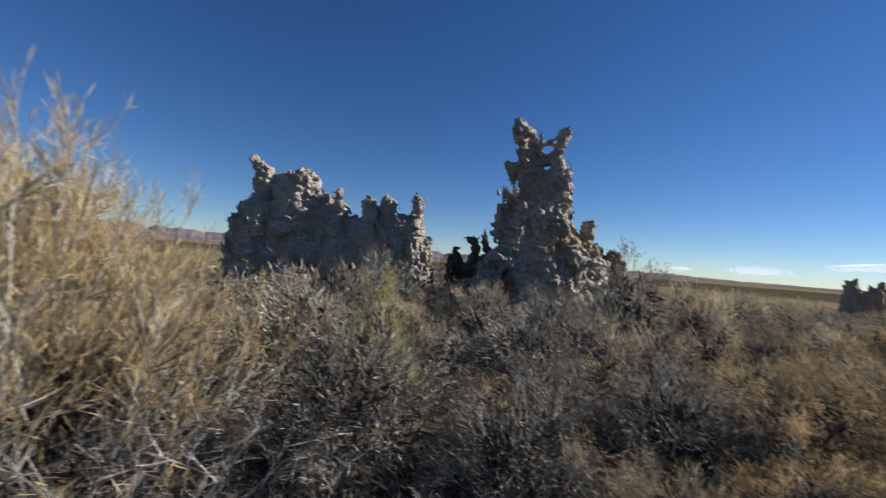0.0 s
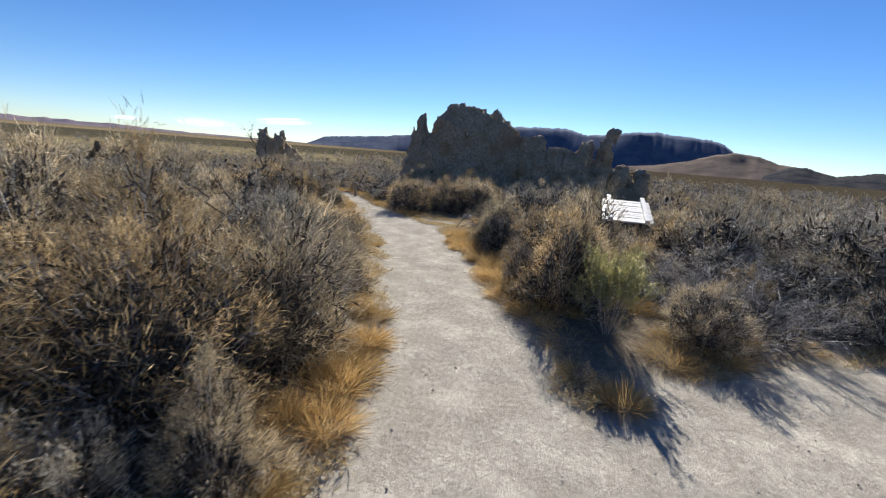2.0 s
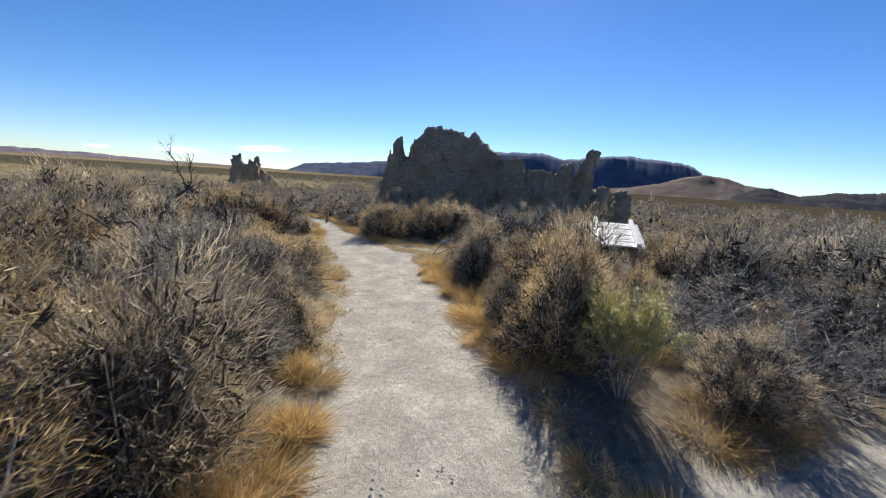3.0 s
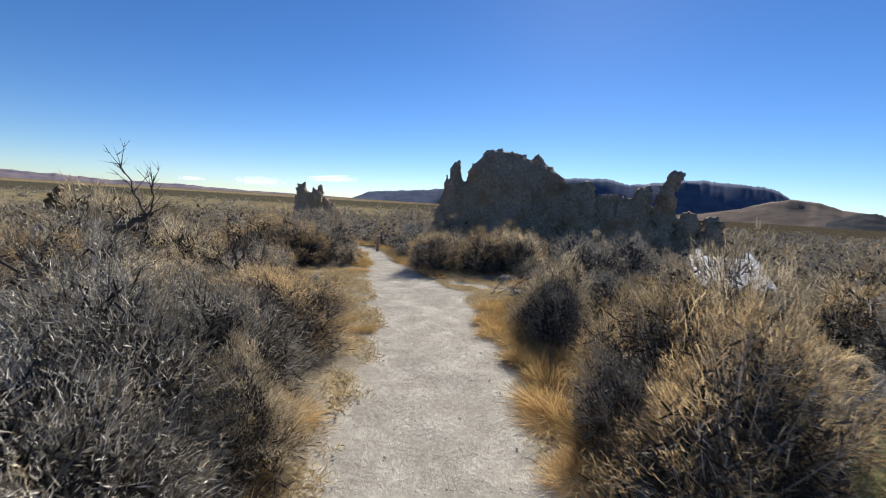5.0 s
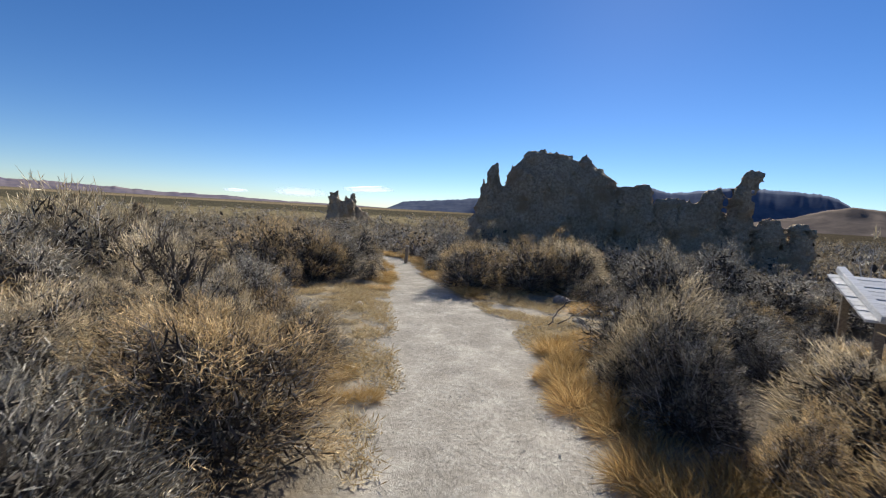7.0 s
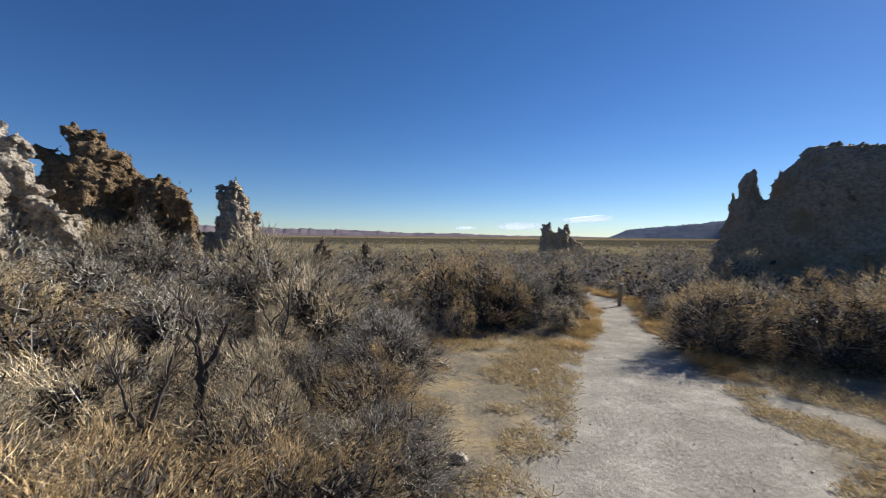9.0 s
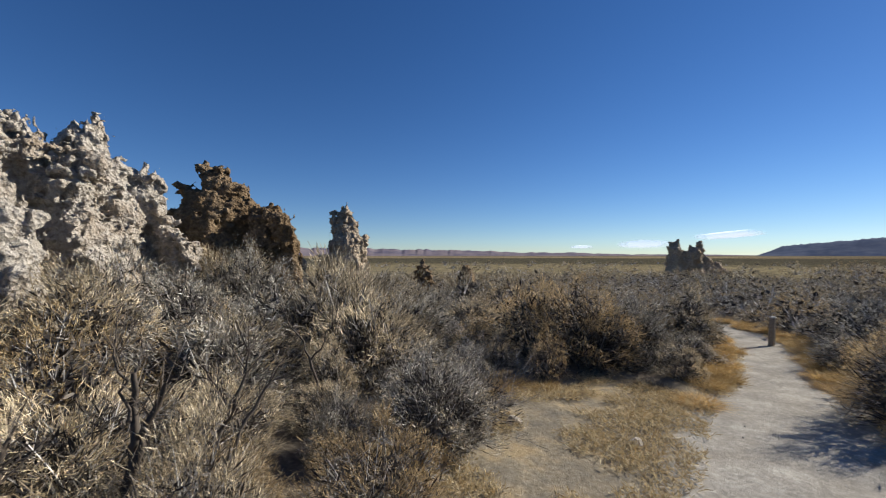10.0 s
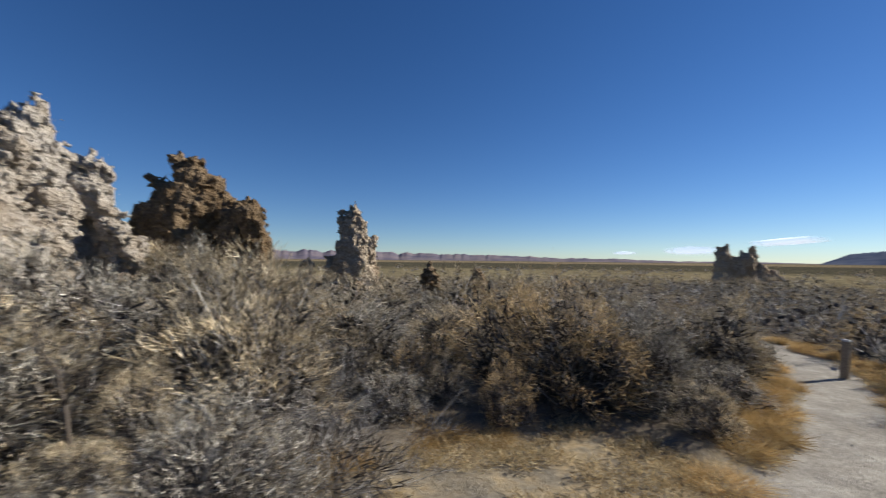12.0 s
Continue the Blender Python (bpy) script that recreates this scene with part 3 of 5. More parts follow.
tufa("tufa_cone", "grey conical tufa spire standing alone in the scrub", GREY, [
    (8.7, 25.8, ZB, 1.25, 8.65, 25.8, 1.2, 0.95), (8.65, 25.8, 1.2, 1.0, 8.55, 25.8, 2.5, 0.62), (8.55, 25.8, 2.5, 0.52, 8.55, 25.8, 3.5, 0.22), (8.6, 25.8, 3.5, 0.2, 8.6, 25.8, 3.85, 0.1),
    (8.1, 25.8, 3.0, 0.26, 8.0, 25.8, 3.45, 0.12), (9.2, 25.7, 1.3, 0.40, 9.5, 25.7, 2.3, 0.17), (9.0, 25.7, 2.0, 0.42, 9.0, 25.7, 2.9, 0.24), (9.4, 25.7, ZB, 0.4, 9.3, 25.7, 1.5, 0.25), (7.5, 25.8, ZB, 0.35, 7.5, 25.8, 1.4, 0.18), (6.6, 25.9, ZB, 0.5, 6.5, 25.9, 1.0, 0.3)], 0.06, 0.09, seed=31)
tufa("tufa_wall", "long ragged pale tan tufa wall with knobs and pinnacles", PALE, [
    (-6.2, 17.2, ZB, 1.0, -6.1, 17.2, 3.0, 0.70), (-6.0, 17.2, 3.0, 0.55, -5.95, 17.2, 4.5, 0.32), (-6.0, 17.2, 4.6, 0.28, -6.45, 17.2, 5.15, 0.15), (-5.2, 17.3, ZB, 1.0, -5.1, 17.3, 4.1, 0.55),
    (-4.4, 17.4, ZB, 1.0, -4.4, 17.4, 4.3, 0.55), (-4.4, 17.4, 4.4, 0.3, -4.5, 17.4, 4.75, 0.2), (-3.7, 17.4, ZB, 0.8, -3.7, 17.4, 3.6, 0.40), (-3.0, 17.2, ZB, 0.8, -3.0, 17.2, 3.3, 0.42), (-3.0, 17.2, 3.4, 0.25, -3.1, 17.2, 4.15, 0.16),
    (-2.3, 17.2, ZB, 0.7, -2.3, 17.2, 2.8, 0.35), (-1.75, 17.2, ZB, 0.7, -1.75, 17.2, 3.5, 0.35), (-1.75, 17.2, 3.6, 0.22, -1.8, 17.2, 3.85, 0.15), (-1.05, 17.2, ZB, 0.6, -1.05, 17.2, 3.7, 0.3), (-0.45, 17.1, ZB, 0.6, -0.5, 17.1, 3.0, 0.30),
    (0.05, 17.1, ZB, 0.7, 0.1, 17.1, 2.8, 0.36), (0.1, 17.1, 2.8, 0.3, 0.05, 17.1, 4.05, 0.15), (0.6, 17.1, ZB, 0.5, 0.5, 17.1, 2.3, 0.28), (-6.9, 17.1, ZB, 0.5, -6.8, 17.1, 2.6, 0.35)], 0.062, 0.085, seed=41)
tufa("tufa_stub", "small dark tufa stub behind the scrub", BROWN, [(2.2, 13.6, ZB, 0.28, 2.2, 13.6, 2.45, 0.17), (2.5, 13.6, ZB, 0.24, 2.48, 13.6, 2.6, 0.12), (1.7, 13.8, ZB, 0.4, 1.65, 13.8, 1.9, 0.22)], 0.05, 0.08, seed=47)


def seen_from(k, y, z, r):
    """A limb's end on the big rock, pushed along the line of sight from the trail's middle."""
    ex, ey, ez = 6.56, 2.78, 1.39
    return (ex + k * (24.85 - ex), ey + k * (y - ey), ez + k * (z - ez), r)


def rock_limb(k, y0, z0, r0, y1, z1, r1):
    return (*seen_from(k, y0, z0, r0), *seen_from(k, y1, z1, r1))


tufa("tufa_massif", "large dark tufa massif with a domed top and side pinnacles", GREY, [
    rock_limb(0.94, 12.9, -0.4, 0.8, 12.85, 1.6, 0.45), rock_limb(0.94, 12.9, 1.6, 0.36, 12.98, 3.0, 0.15), rock_limb(0.94, 12.4, -0.4, 0.7, 12.42, 3.0, 0.30), rock_limb(0.94, 12.42, 3.0, 0.26, 12.42, 3.6, 0.13),
    rock_limb(0.97, 11.5, -0.4, 1.0, 11.4, 2.2, 0.75), rock_limb(1.0, 10.6, -0.4, 1.5, 10.5, 2.6, 1.2), rock_limb(1.0, 10.6, 2.8, 0.9, 10.4, 3.7, 0.60), rock_limb(1.02, 9.5, -0.4, 1.7, 9.5, 2.8, 1.3), rock_limb(1.03, 9.4, 3.0, 0.9, 9.2, 3.7, 0.45),
    rock_limb(1.07, 8.3, -0.4, 1.6, 8.3, 2.8, 1.05), rock_limb(1.08, 8.2, 3.0, 0.7, 8.15, 3.75, 0.30), rock_limb(1.08, 7.3, -0.4, 1.2, 7.35, 2.5, 0.65), rock_limb(1.08, 6.4, -0.4, 1.0, 6.4, 2.3, 0.5), rock_limb(1.08, 5.75, -0.4, 0.7, 5.8, 2.6, 0.28),
    rock_limb(1.08, 5.0, -0.4, 0.9, 5.0, 2.0, 0.42), rock_limb(1.08, 4.3, -0.4, 0.9, 4.4, 1.9, 0.40), rock_limb(1.08, 3.6, -0.4, 0.8, 3.62, 2.4, 0.38), rock_limb(1.08, 2.7, -0.4, 0.7, 2.75, 2.4, 0.34), rock_limb(1.08, 2.78, 2.3, 0.34, 2.55, 3.0, 0.26), rock_limb(1.08, 2.52, 3.0, 0.24, 2.45, 3.25, 0.20),
    rock_limb(1.08, 1.9, -0.4, 0.7, 1.9, 1.3, 0.4), rock_limb(1.08, 1.1, -0.4, 0.6, 1.1, 1.2, 0.4)], 0.10, 0.095, seed=61)
tufa("tufa_ruin", "distant two-pronged dark tufa stack on the plain", GREY, [
    (37.6, 37.9, ZB, 0.9, 37.6, 37.9, 1.8, 0.55), (37.3, 37.9, 2.0, 0.35, 37.2, 37.9, 2.5, 0.25), (37.8, 37.9, 2.0, 0.35, 37.85, 37.9, 2.7, 0.2), (38.7, 37.9, ZB, 0.9, 38.7, 37.9, 1.4, 0.55), (39.6, 37.9, ZB, 0.9, 39.6, 37.9, 1.6, 0.6),
    (39.2, 37.9, 1.6, 0.35, 39.2, 37.9, 2.2, 0.2), (40.1, 37.9, 1.5, 0.45, 40.1, 37.9, 2.5, 0.25), (41.0, 37.9, ZB, 0.8, 40.9, 37.9, 0.9, 0.45), (42.2, 37.9, ZB, 0.7, 42.0, 37.9, 0.5, 0.4)], 0.12, 0.12, seed=71)
tufa("tufa_stub", "small dark tufa stub far out in the scrub", BROWN, [(12.1, 22.2, ZB, 0.42, 12.0, 22.2, 0.8, 0.28), (12.0, 22.2, 0.8, 0.25, 12.0, 22.2, 1.25, 0.12)], 0.06, 0.09, seed=81)
tufa("tufa_stub", "low brown tufa lump far out in the scrub", BROWN, [(13.95, 21.9, ZB, 0.42, 13.8, 21.9, 0.75, 0.22), (13.5, 21.9, ZB, 0.3, 13.5, 21.9, 0.5, 0.18)], 0.08, 0.09, seed=83)

# ---- shrubs ----


FORM = {  # lean of the outermost stems, lift of the tips, spread of the sprays, blade length and width
    "dead": (1.45, 0.15, 0.80, 0.085, 0.0036),
    "flower": (0.62, 0.75, 0.22, 0.12, 0.0085), "tall": (0.95, 0.75, 0.40, 0.050, 0.0042)}


def shrub_meshes(kind, q, seed):
    """Wood and foliage of a shrub about one metre tall and 1.25 m wide: stems, side branches and sprays that clump near its outside.
    q: how fine, from 0 (far off) to 1."""
    rng = np.random.default_rng(seed)
    reach, lift, loose, blade, wide = FORM[kind]
    stems, sides, sprays, leaves = (52, 7, 5, 12) if kind == "tall" else (44, 5, 4, 14) if q > 1.2 else (36, 4, 4, 11) if q > 0.8 else (22, 4, 3, 9) if q > 0.3 else (16, 2, 2, 9) if q > 0 else (8, 2, 2, 5)
    grow = 0.70 if q > 1.2 else 1.0 if q > 0.8 else 1.5 if q > 0.3 else 2.5 if q > 0 else 4.6
    az = (np.arange(stems) * 2.399963 + rng.normal(size=stems) * 0.35)
    lean = reach * np.sqrt((np.arange(stems) + 0.5) / stems) * (1 + 0.10 * rng.normal(size=stems))
    length = 0.80 * (1 + 0.15 * np.clip(rng.normal(size=stems), -1.3, 0.9)) * (1 - 0.18 * np.clip(lean, 0, 2))
    out = np.stack([np.cos(az) * np.sin(lean), np.sin(az) * np.sin(lean), np.maximum(np.cos(lean), 0.06)], -1)
    foot = out * np.array([0.10, 0.10, 0]) - np.array([0, 0, 0.04])
    mid = foot + out * (length * 0.5)[:, None] + rng.normal(size=(stems, 3)) * 0.04
    tip = mid + unit(out + np.array([0, 0, lift]) * 0.6 + rng.normal(size=(stems, 3)) * 0.18) * (length * 0.5)[:, None]
    if q > 0.3:
        wood = [prisms(foot, mid, 0.0046 * grow ** 0.6, 0.0032 * grow ** 0.6, rng), prisms(mid, tip, 0.0032 * grow ** 0.6, 0.0015 * grow ** 0.6, rng)]
    else:
        wood = [spikes(foot, tip, 0.012 * grow ** 0.6, rng)]
    s = np.repeat(np.arange(stems), sides)
    t = 0.35 + 0.62 * rng.random(len(s))
    a0 = mid[s] + (tip[s] - mid[s]) * ((t - 0.35) / 0.62)[:, None]
    way = unit(unit(tip[s] - foot[s]) + rng.normal(size=(len(s), 3)) * (0.45 + 0.4 * loose) + np.array([0, 0, 0.4 * lift]))
    a1 = a0 + way * (0.12 + 0.17 * rng.random(len(s)))[:, None]
    a1[:, 2] = np.maximum(a1[:, 2], 0.03)
    wood.append(prisms(a0, a1, 0.0024 * grow ** 0.6, 0.0013 * grow ** 0.6, rng) if q > 0.3 else spikes(a0, a1, 0.005 * grow ** 0.6, rng))
    w = np.repeat(np.arange(len(s)), sprays)
    b0 = a0[w] + (a1[w] - a0[w]) * (0.35 + 0.65 * rng.random(len(w)))[:, None]
    bway = unit(way[w] + rng.normal(size=(len(w), 3)) * loose + np.array([0, 0, 0.5 * lift]))
    b1 = b0 + bway * (0.07 + 0.09 * rng.random(len(w)))[:, None]
    b1[:, 2] = np.maximum(b1[:, 2], 0.015)
    if q > 0.3:
        wood.append(spikes(b0, b1, 0.0022 * grow ** 0.7, rng))
    n = leaves
    c = np.repeat(np.arange(len(w)), n)
    c0 = b0[c] + (b1[c] - b0[c]) * rng.random(len(c))[:, None]
    c1 = c0 + unit(bway[c] + rng.normal(size=(len(c), 3)) * (0.30 + 0.55 * loose if q > 0.3 else 1.0) + np.array([0, 0, 0.25])) * (blade * (0.5 + 0.9 * rng.random(len(c))))[:, None] * (grow ** (0.4 if q > 0.3 else 0.15))
    c1[:, 2] = np.maximum(c1[:, 2], 0.004)
    leaf = [blades(c0, c1, wide * grow * (0.54 if q > 0.8 else 0.8 if q > 0.3 else 1.0), rng)]
    # dark blades added among the inner old stalks: they stop sun and stand for shade
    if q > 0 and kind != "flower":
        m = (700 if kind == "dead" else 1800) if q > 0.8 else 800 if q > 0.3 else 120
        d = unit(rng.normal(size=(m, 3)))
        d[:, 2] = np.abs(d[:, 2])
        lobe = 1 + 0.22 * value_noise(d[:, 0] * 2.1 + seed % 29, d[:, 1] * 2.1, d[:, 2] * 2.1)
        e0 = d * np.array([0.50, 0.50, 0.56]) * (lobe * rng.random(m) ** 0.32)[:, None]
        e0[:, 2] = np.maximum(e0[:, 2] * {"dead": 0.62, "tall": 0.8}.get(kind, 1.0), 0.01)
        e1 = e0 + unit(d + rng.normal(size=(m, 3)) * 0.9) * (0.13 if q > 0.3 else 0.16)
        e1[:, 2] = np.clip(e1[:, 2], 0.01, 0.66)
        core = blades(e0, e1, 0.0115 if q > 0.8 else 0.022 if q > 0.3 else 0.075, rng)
    else:
        core = None
    heads = None
    if kind == "flower":
        top = np.concatenate([tip, a1, b1[::3]])
        top = top[top[:, 2] > 0.60]
        h0 = np.repeat(top, 6, 0)
        heads = blades(h0, h0 + unit(rng.normal(size=h0.shape) + np.array([0, 0, 1.2])) * 0.035, 0.014, rng)
    return joined(wood), joined(leaf), heads, core


CROWN = {  # width and height of the dome, raggedness, length and width of the blades, how far they splay, how much they rise
    "sage": (0.57, 0.76, 0.26, 0.075, 0.0042, 0.55, 0.25), "rust": (0.55, 0.78, 0.32, 0.085, 0.0036, 0.50, 0.45), "tan": (0.52, 0.80, 0.36, 0.105, 0.0040, 0.42, 0.75)}


def crown_meshes(kind, q, seed):
    """A mounded shrub about one metre tall and 1.25 m wide: a dark fill for the shade inside, stems, and sprigs that
    stand out of it in separate clumps.
    """
    rng = np.random.default_rng(seed)
    rw, rh, ragged, blade, wide, splay, rise = CROWN[kind]
    clumps, each, grow = (135, 95, 0.92) if q > 1.2 else (115, 72, 1.08) if q > 0.8 else (80, 46, 1.5) if q > 0.3 else (34, 18, 3.4) if q > 0 else (18, 12, 6.0)
    k = np.arange(clumps)
    az = k * 2.399963 + rng.normal(size=clumps) * 0.25
    up = np.clip(1 - (k + 0.5) / clumps + rng.normal(size=clumps) * 0.05, 0.02, 1)
    d = np.stack([np.cos(az) * np.sqrt(1 - up ** 2), np.sin(az) * np.sqrt(1 - up ** 2), up], -1)

    def lobe(v):
        return 1 + ragged * 1.5 * value_noise(v[:, 0] * 1.7 + seed % 29, v[:, 1] * 1.7 + 3, v[:, 2] * 1.7) + ragged * 0.5 * value_noise(v[:, 0] * 4 + 5, v[:, 1] * 4, v[:, 2] * 4 + seed % 13)

    dome = np.array([rw, rw, rh])
    seat = d * dome * (lobe(d) * (0.88 + 0.16 * rng.random(clumps)))[:, None] * 0.90
    seat[:, 2] = np.maximum(seat[:, 2], 0.03)
    out = unit(d / dome + np.array([0, 0, rise]) + rng.normal(size=d.shape) * 0.25)
    # sprigs
    c = np.repeat(k, each)
    size = (0.6 + 0.8 * rng.random(clumps))[c]
    way = unit(out[c] + rng.normal(size=(len(c), 3)) * splay)
    b0 = seat[c] + rng.normal(size=(len(c), 3)) * 0.040 * size[:, None] + out[c] * (rng.random(len(c)) * 0.06 * size)[:, None]
    b1 = b0 + way * (blade * size * (0.45 + 0.8 * rng.random(len(c))))[:, None] * (0.66 if q > 1.2 else 0.75 if q > 0.8 else 0.9 if q > 0.3 else 1.5)
    b0[:, 2], b1[:, 2] = np.maximum(b0[:, 2], 0.01), np.maximum(b1[:, 2], 0.005)
    leaf = blades(b0, b1, wide * grow, rng)
    tone = np.repeat(np.clip(rng.normal(size=clumps) * 0.28, -0.5, 0.6)[c], 4)
    # stems, and bare twigs that poke out
    foot = rng.normal(size=(clumps, 3)) * np.array([0.05, 0.05, 0]) - np.array([0, 0, 0.04])
    if q > 0.3:
        bend = (foot + seat) * 0.5 + rng.normal(size=seat.shape) * 0.05
        wood = [prisms(foot, bend, 0.0055 * grow ** 0.4, 0.0040 * grow ** 0.4, rng), prisms(bend, seat, 0.0040 * grow ** 0.4, 0.0022 * grow ** 0.4, rng)]
        t = np.repeat(k, 6 if q > 0.8 else 4)
        s0 = seat[t] * (0.80 + 0.2 * rng.random(len(t)))[:, None]
        s1 = s0 + unit(out[t] + rng.normal(size=(len(t), 3)) * 0.55) * (0.07 + 0.12 * rng.random(len(t)))[:, None]
        s1[:, 2] = np.maximum(s1[:, 2], 0.01)
        wood.append(spikes(s0, s1, 0.0021 * grow ** 0.6, rng))
    else:
        wood = [spikes(foot, seat, 0.02, rng)]
    # dark-coloured fill for the shaded, dense inside; it also keeps the sun from passing
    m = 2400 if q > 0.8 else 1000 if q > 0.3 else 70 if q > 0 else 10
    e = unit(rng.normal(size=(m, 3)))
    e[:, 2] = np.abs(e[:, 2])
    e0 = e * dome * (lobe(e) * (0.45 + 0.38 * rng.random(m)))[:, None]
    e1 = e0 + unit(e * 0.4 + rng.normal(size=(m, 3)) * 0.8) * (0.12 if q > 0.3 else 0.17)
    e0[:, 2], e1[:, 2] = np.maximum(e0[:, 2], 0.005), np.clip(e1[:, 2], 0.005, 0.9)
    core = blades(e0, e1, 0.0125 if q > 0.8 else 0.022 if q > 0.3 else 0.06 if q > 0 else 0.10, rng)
    # a few dry flower stalks
    heads = None
    if kind != "tan" and q > 0.3:
        tops = rng.choice(np.argsort(-seat[:, 2])[:int(clumps * 0.6)], 16)
        foot_h = np.repeat(seat[tops], 5, 0) + rng.normal(size=(80, 3)) * 0.035
        stalk = unit(np.repeat(out[tops], 5, 0) + rng.normal(size=(80, 3)) * 0.35 + np.array([0, 0, 0.3]))
        ln = 0.08 + 0.09 * rng.random(80)
        r9 = np.repeat(np.arange(80), 9)
        h0 = foot_h[r9] + stalk[r9] * (ln[r9] * (0.3 + 0.7 * rng.random(720)))[:, None]
        h1 = h0 + unit(stalk[r9] + rng.normal(size=(720, 3)) * 0.6) * (0.018 + 0.016 * rng.random(720))[:, None]
        heads = joined([spikes(foot_h, foot_h + stalk * ln[:, None], 0.0012 * grow, rng), blades(h0, h1, 0.0038 * grow, rng)])
    return joined(wood), (*leaf, tone), heads, core


LEAVES = {"tall": GILT, "sage": SAGE, "tan": TAN, "dead": BARK, "rust": RUST, "flower": GREEN}
WORDS = {
    "tall": ("rabbitbrush_shrub", "tall golden feathery rabbitbrush beside the trail", "shrub", "tall rabbitbrush"),
    "sage": ("sagebrush_shrub", "grey dry sagebrush shrub with dense fine twigs", "shrub", "sagebrush beside the trail"),
    "tan": ("rabbitbrush_shrub", "tan dry rabbitbrush with feathery seed heads", "shrub", "rabbitbrush beside the trail"),
    "dead": ("dead_shrub", "dead grey shrub of tangled bare twigs", "shrub", "dead brush beside the trail"),
    "rust": ("bitterbrush_shrub", "rusty brown dry shrub with wiry twigs", "shrub", "rusty shrubs beside the trail"),
    "flower": ("flowering_shrub", "green broom-like shrub with cream seed heads at the path edge", "shrub", "")}
STOCK = {}


def shrub_stock(kind, q, variant):
    key = (kind, q, variant)
    if key not in STOCK:
        wood, leaf, heads, core = (crown_meshes if kind in CROWN else shrub_meshes)(kind, q, sum(map(ord, kind)) * 7 + variant * 31 + int(q * 10))
        STOCK[key] = (mesh_of("wood", *wood, BARK), mesh_of("foliage", *leaf[:2], LEAVES[kind], tone=leaf[2] if len(leaf) > 2 else None), heads and mesh_of("blossom", *heads, {"flower": CREAM, "sage": TAN}.get(kind, GILT)), core and mesh_of("inner_thicket", *core, CORE_SHADE))
    return STOCK[key]


def put_shrub(kind, x, y, tall, wide, q, variant, turn, label=""):
    name, words, cat, group = WORDS[kind]
    root = tagged(new(name), label or words, cat, group)
    z = float(land(x, y)) + 0.05
    root.matrix_world = pose(x, y, z, 0, 0, turn) @ Matrix.Diagonal((wide / 1.25, wide / 1.25, tall * 1.12, 1))
    wood, leaf, heads, core = shrub_stock(kind, q, variant)
    part("woody_frame", wood, root)
    part("foliage", leaf, root)
    if core:
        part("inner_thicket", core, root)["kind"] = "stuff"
    if heads:
        part("seed_head_sprays", heads, root, "cream seed heads" if kind == "flower" else "tan dry seed heads")["kind"] = "stuff"
    return root


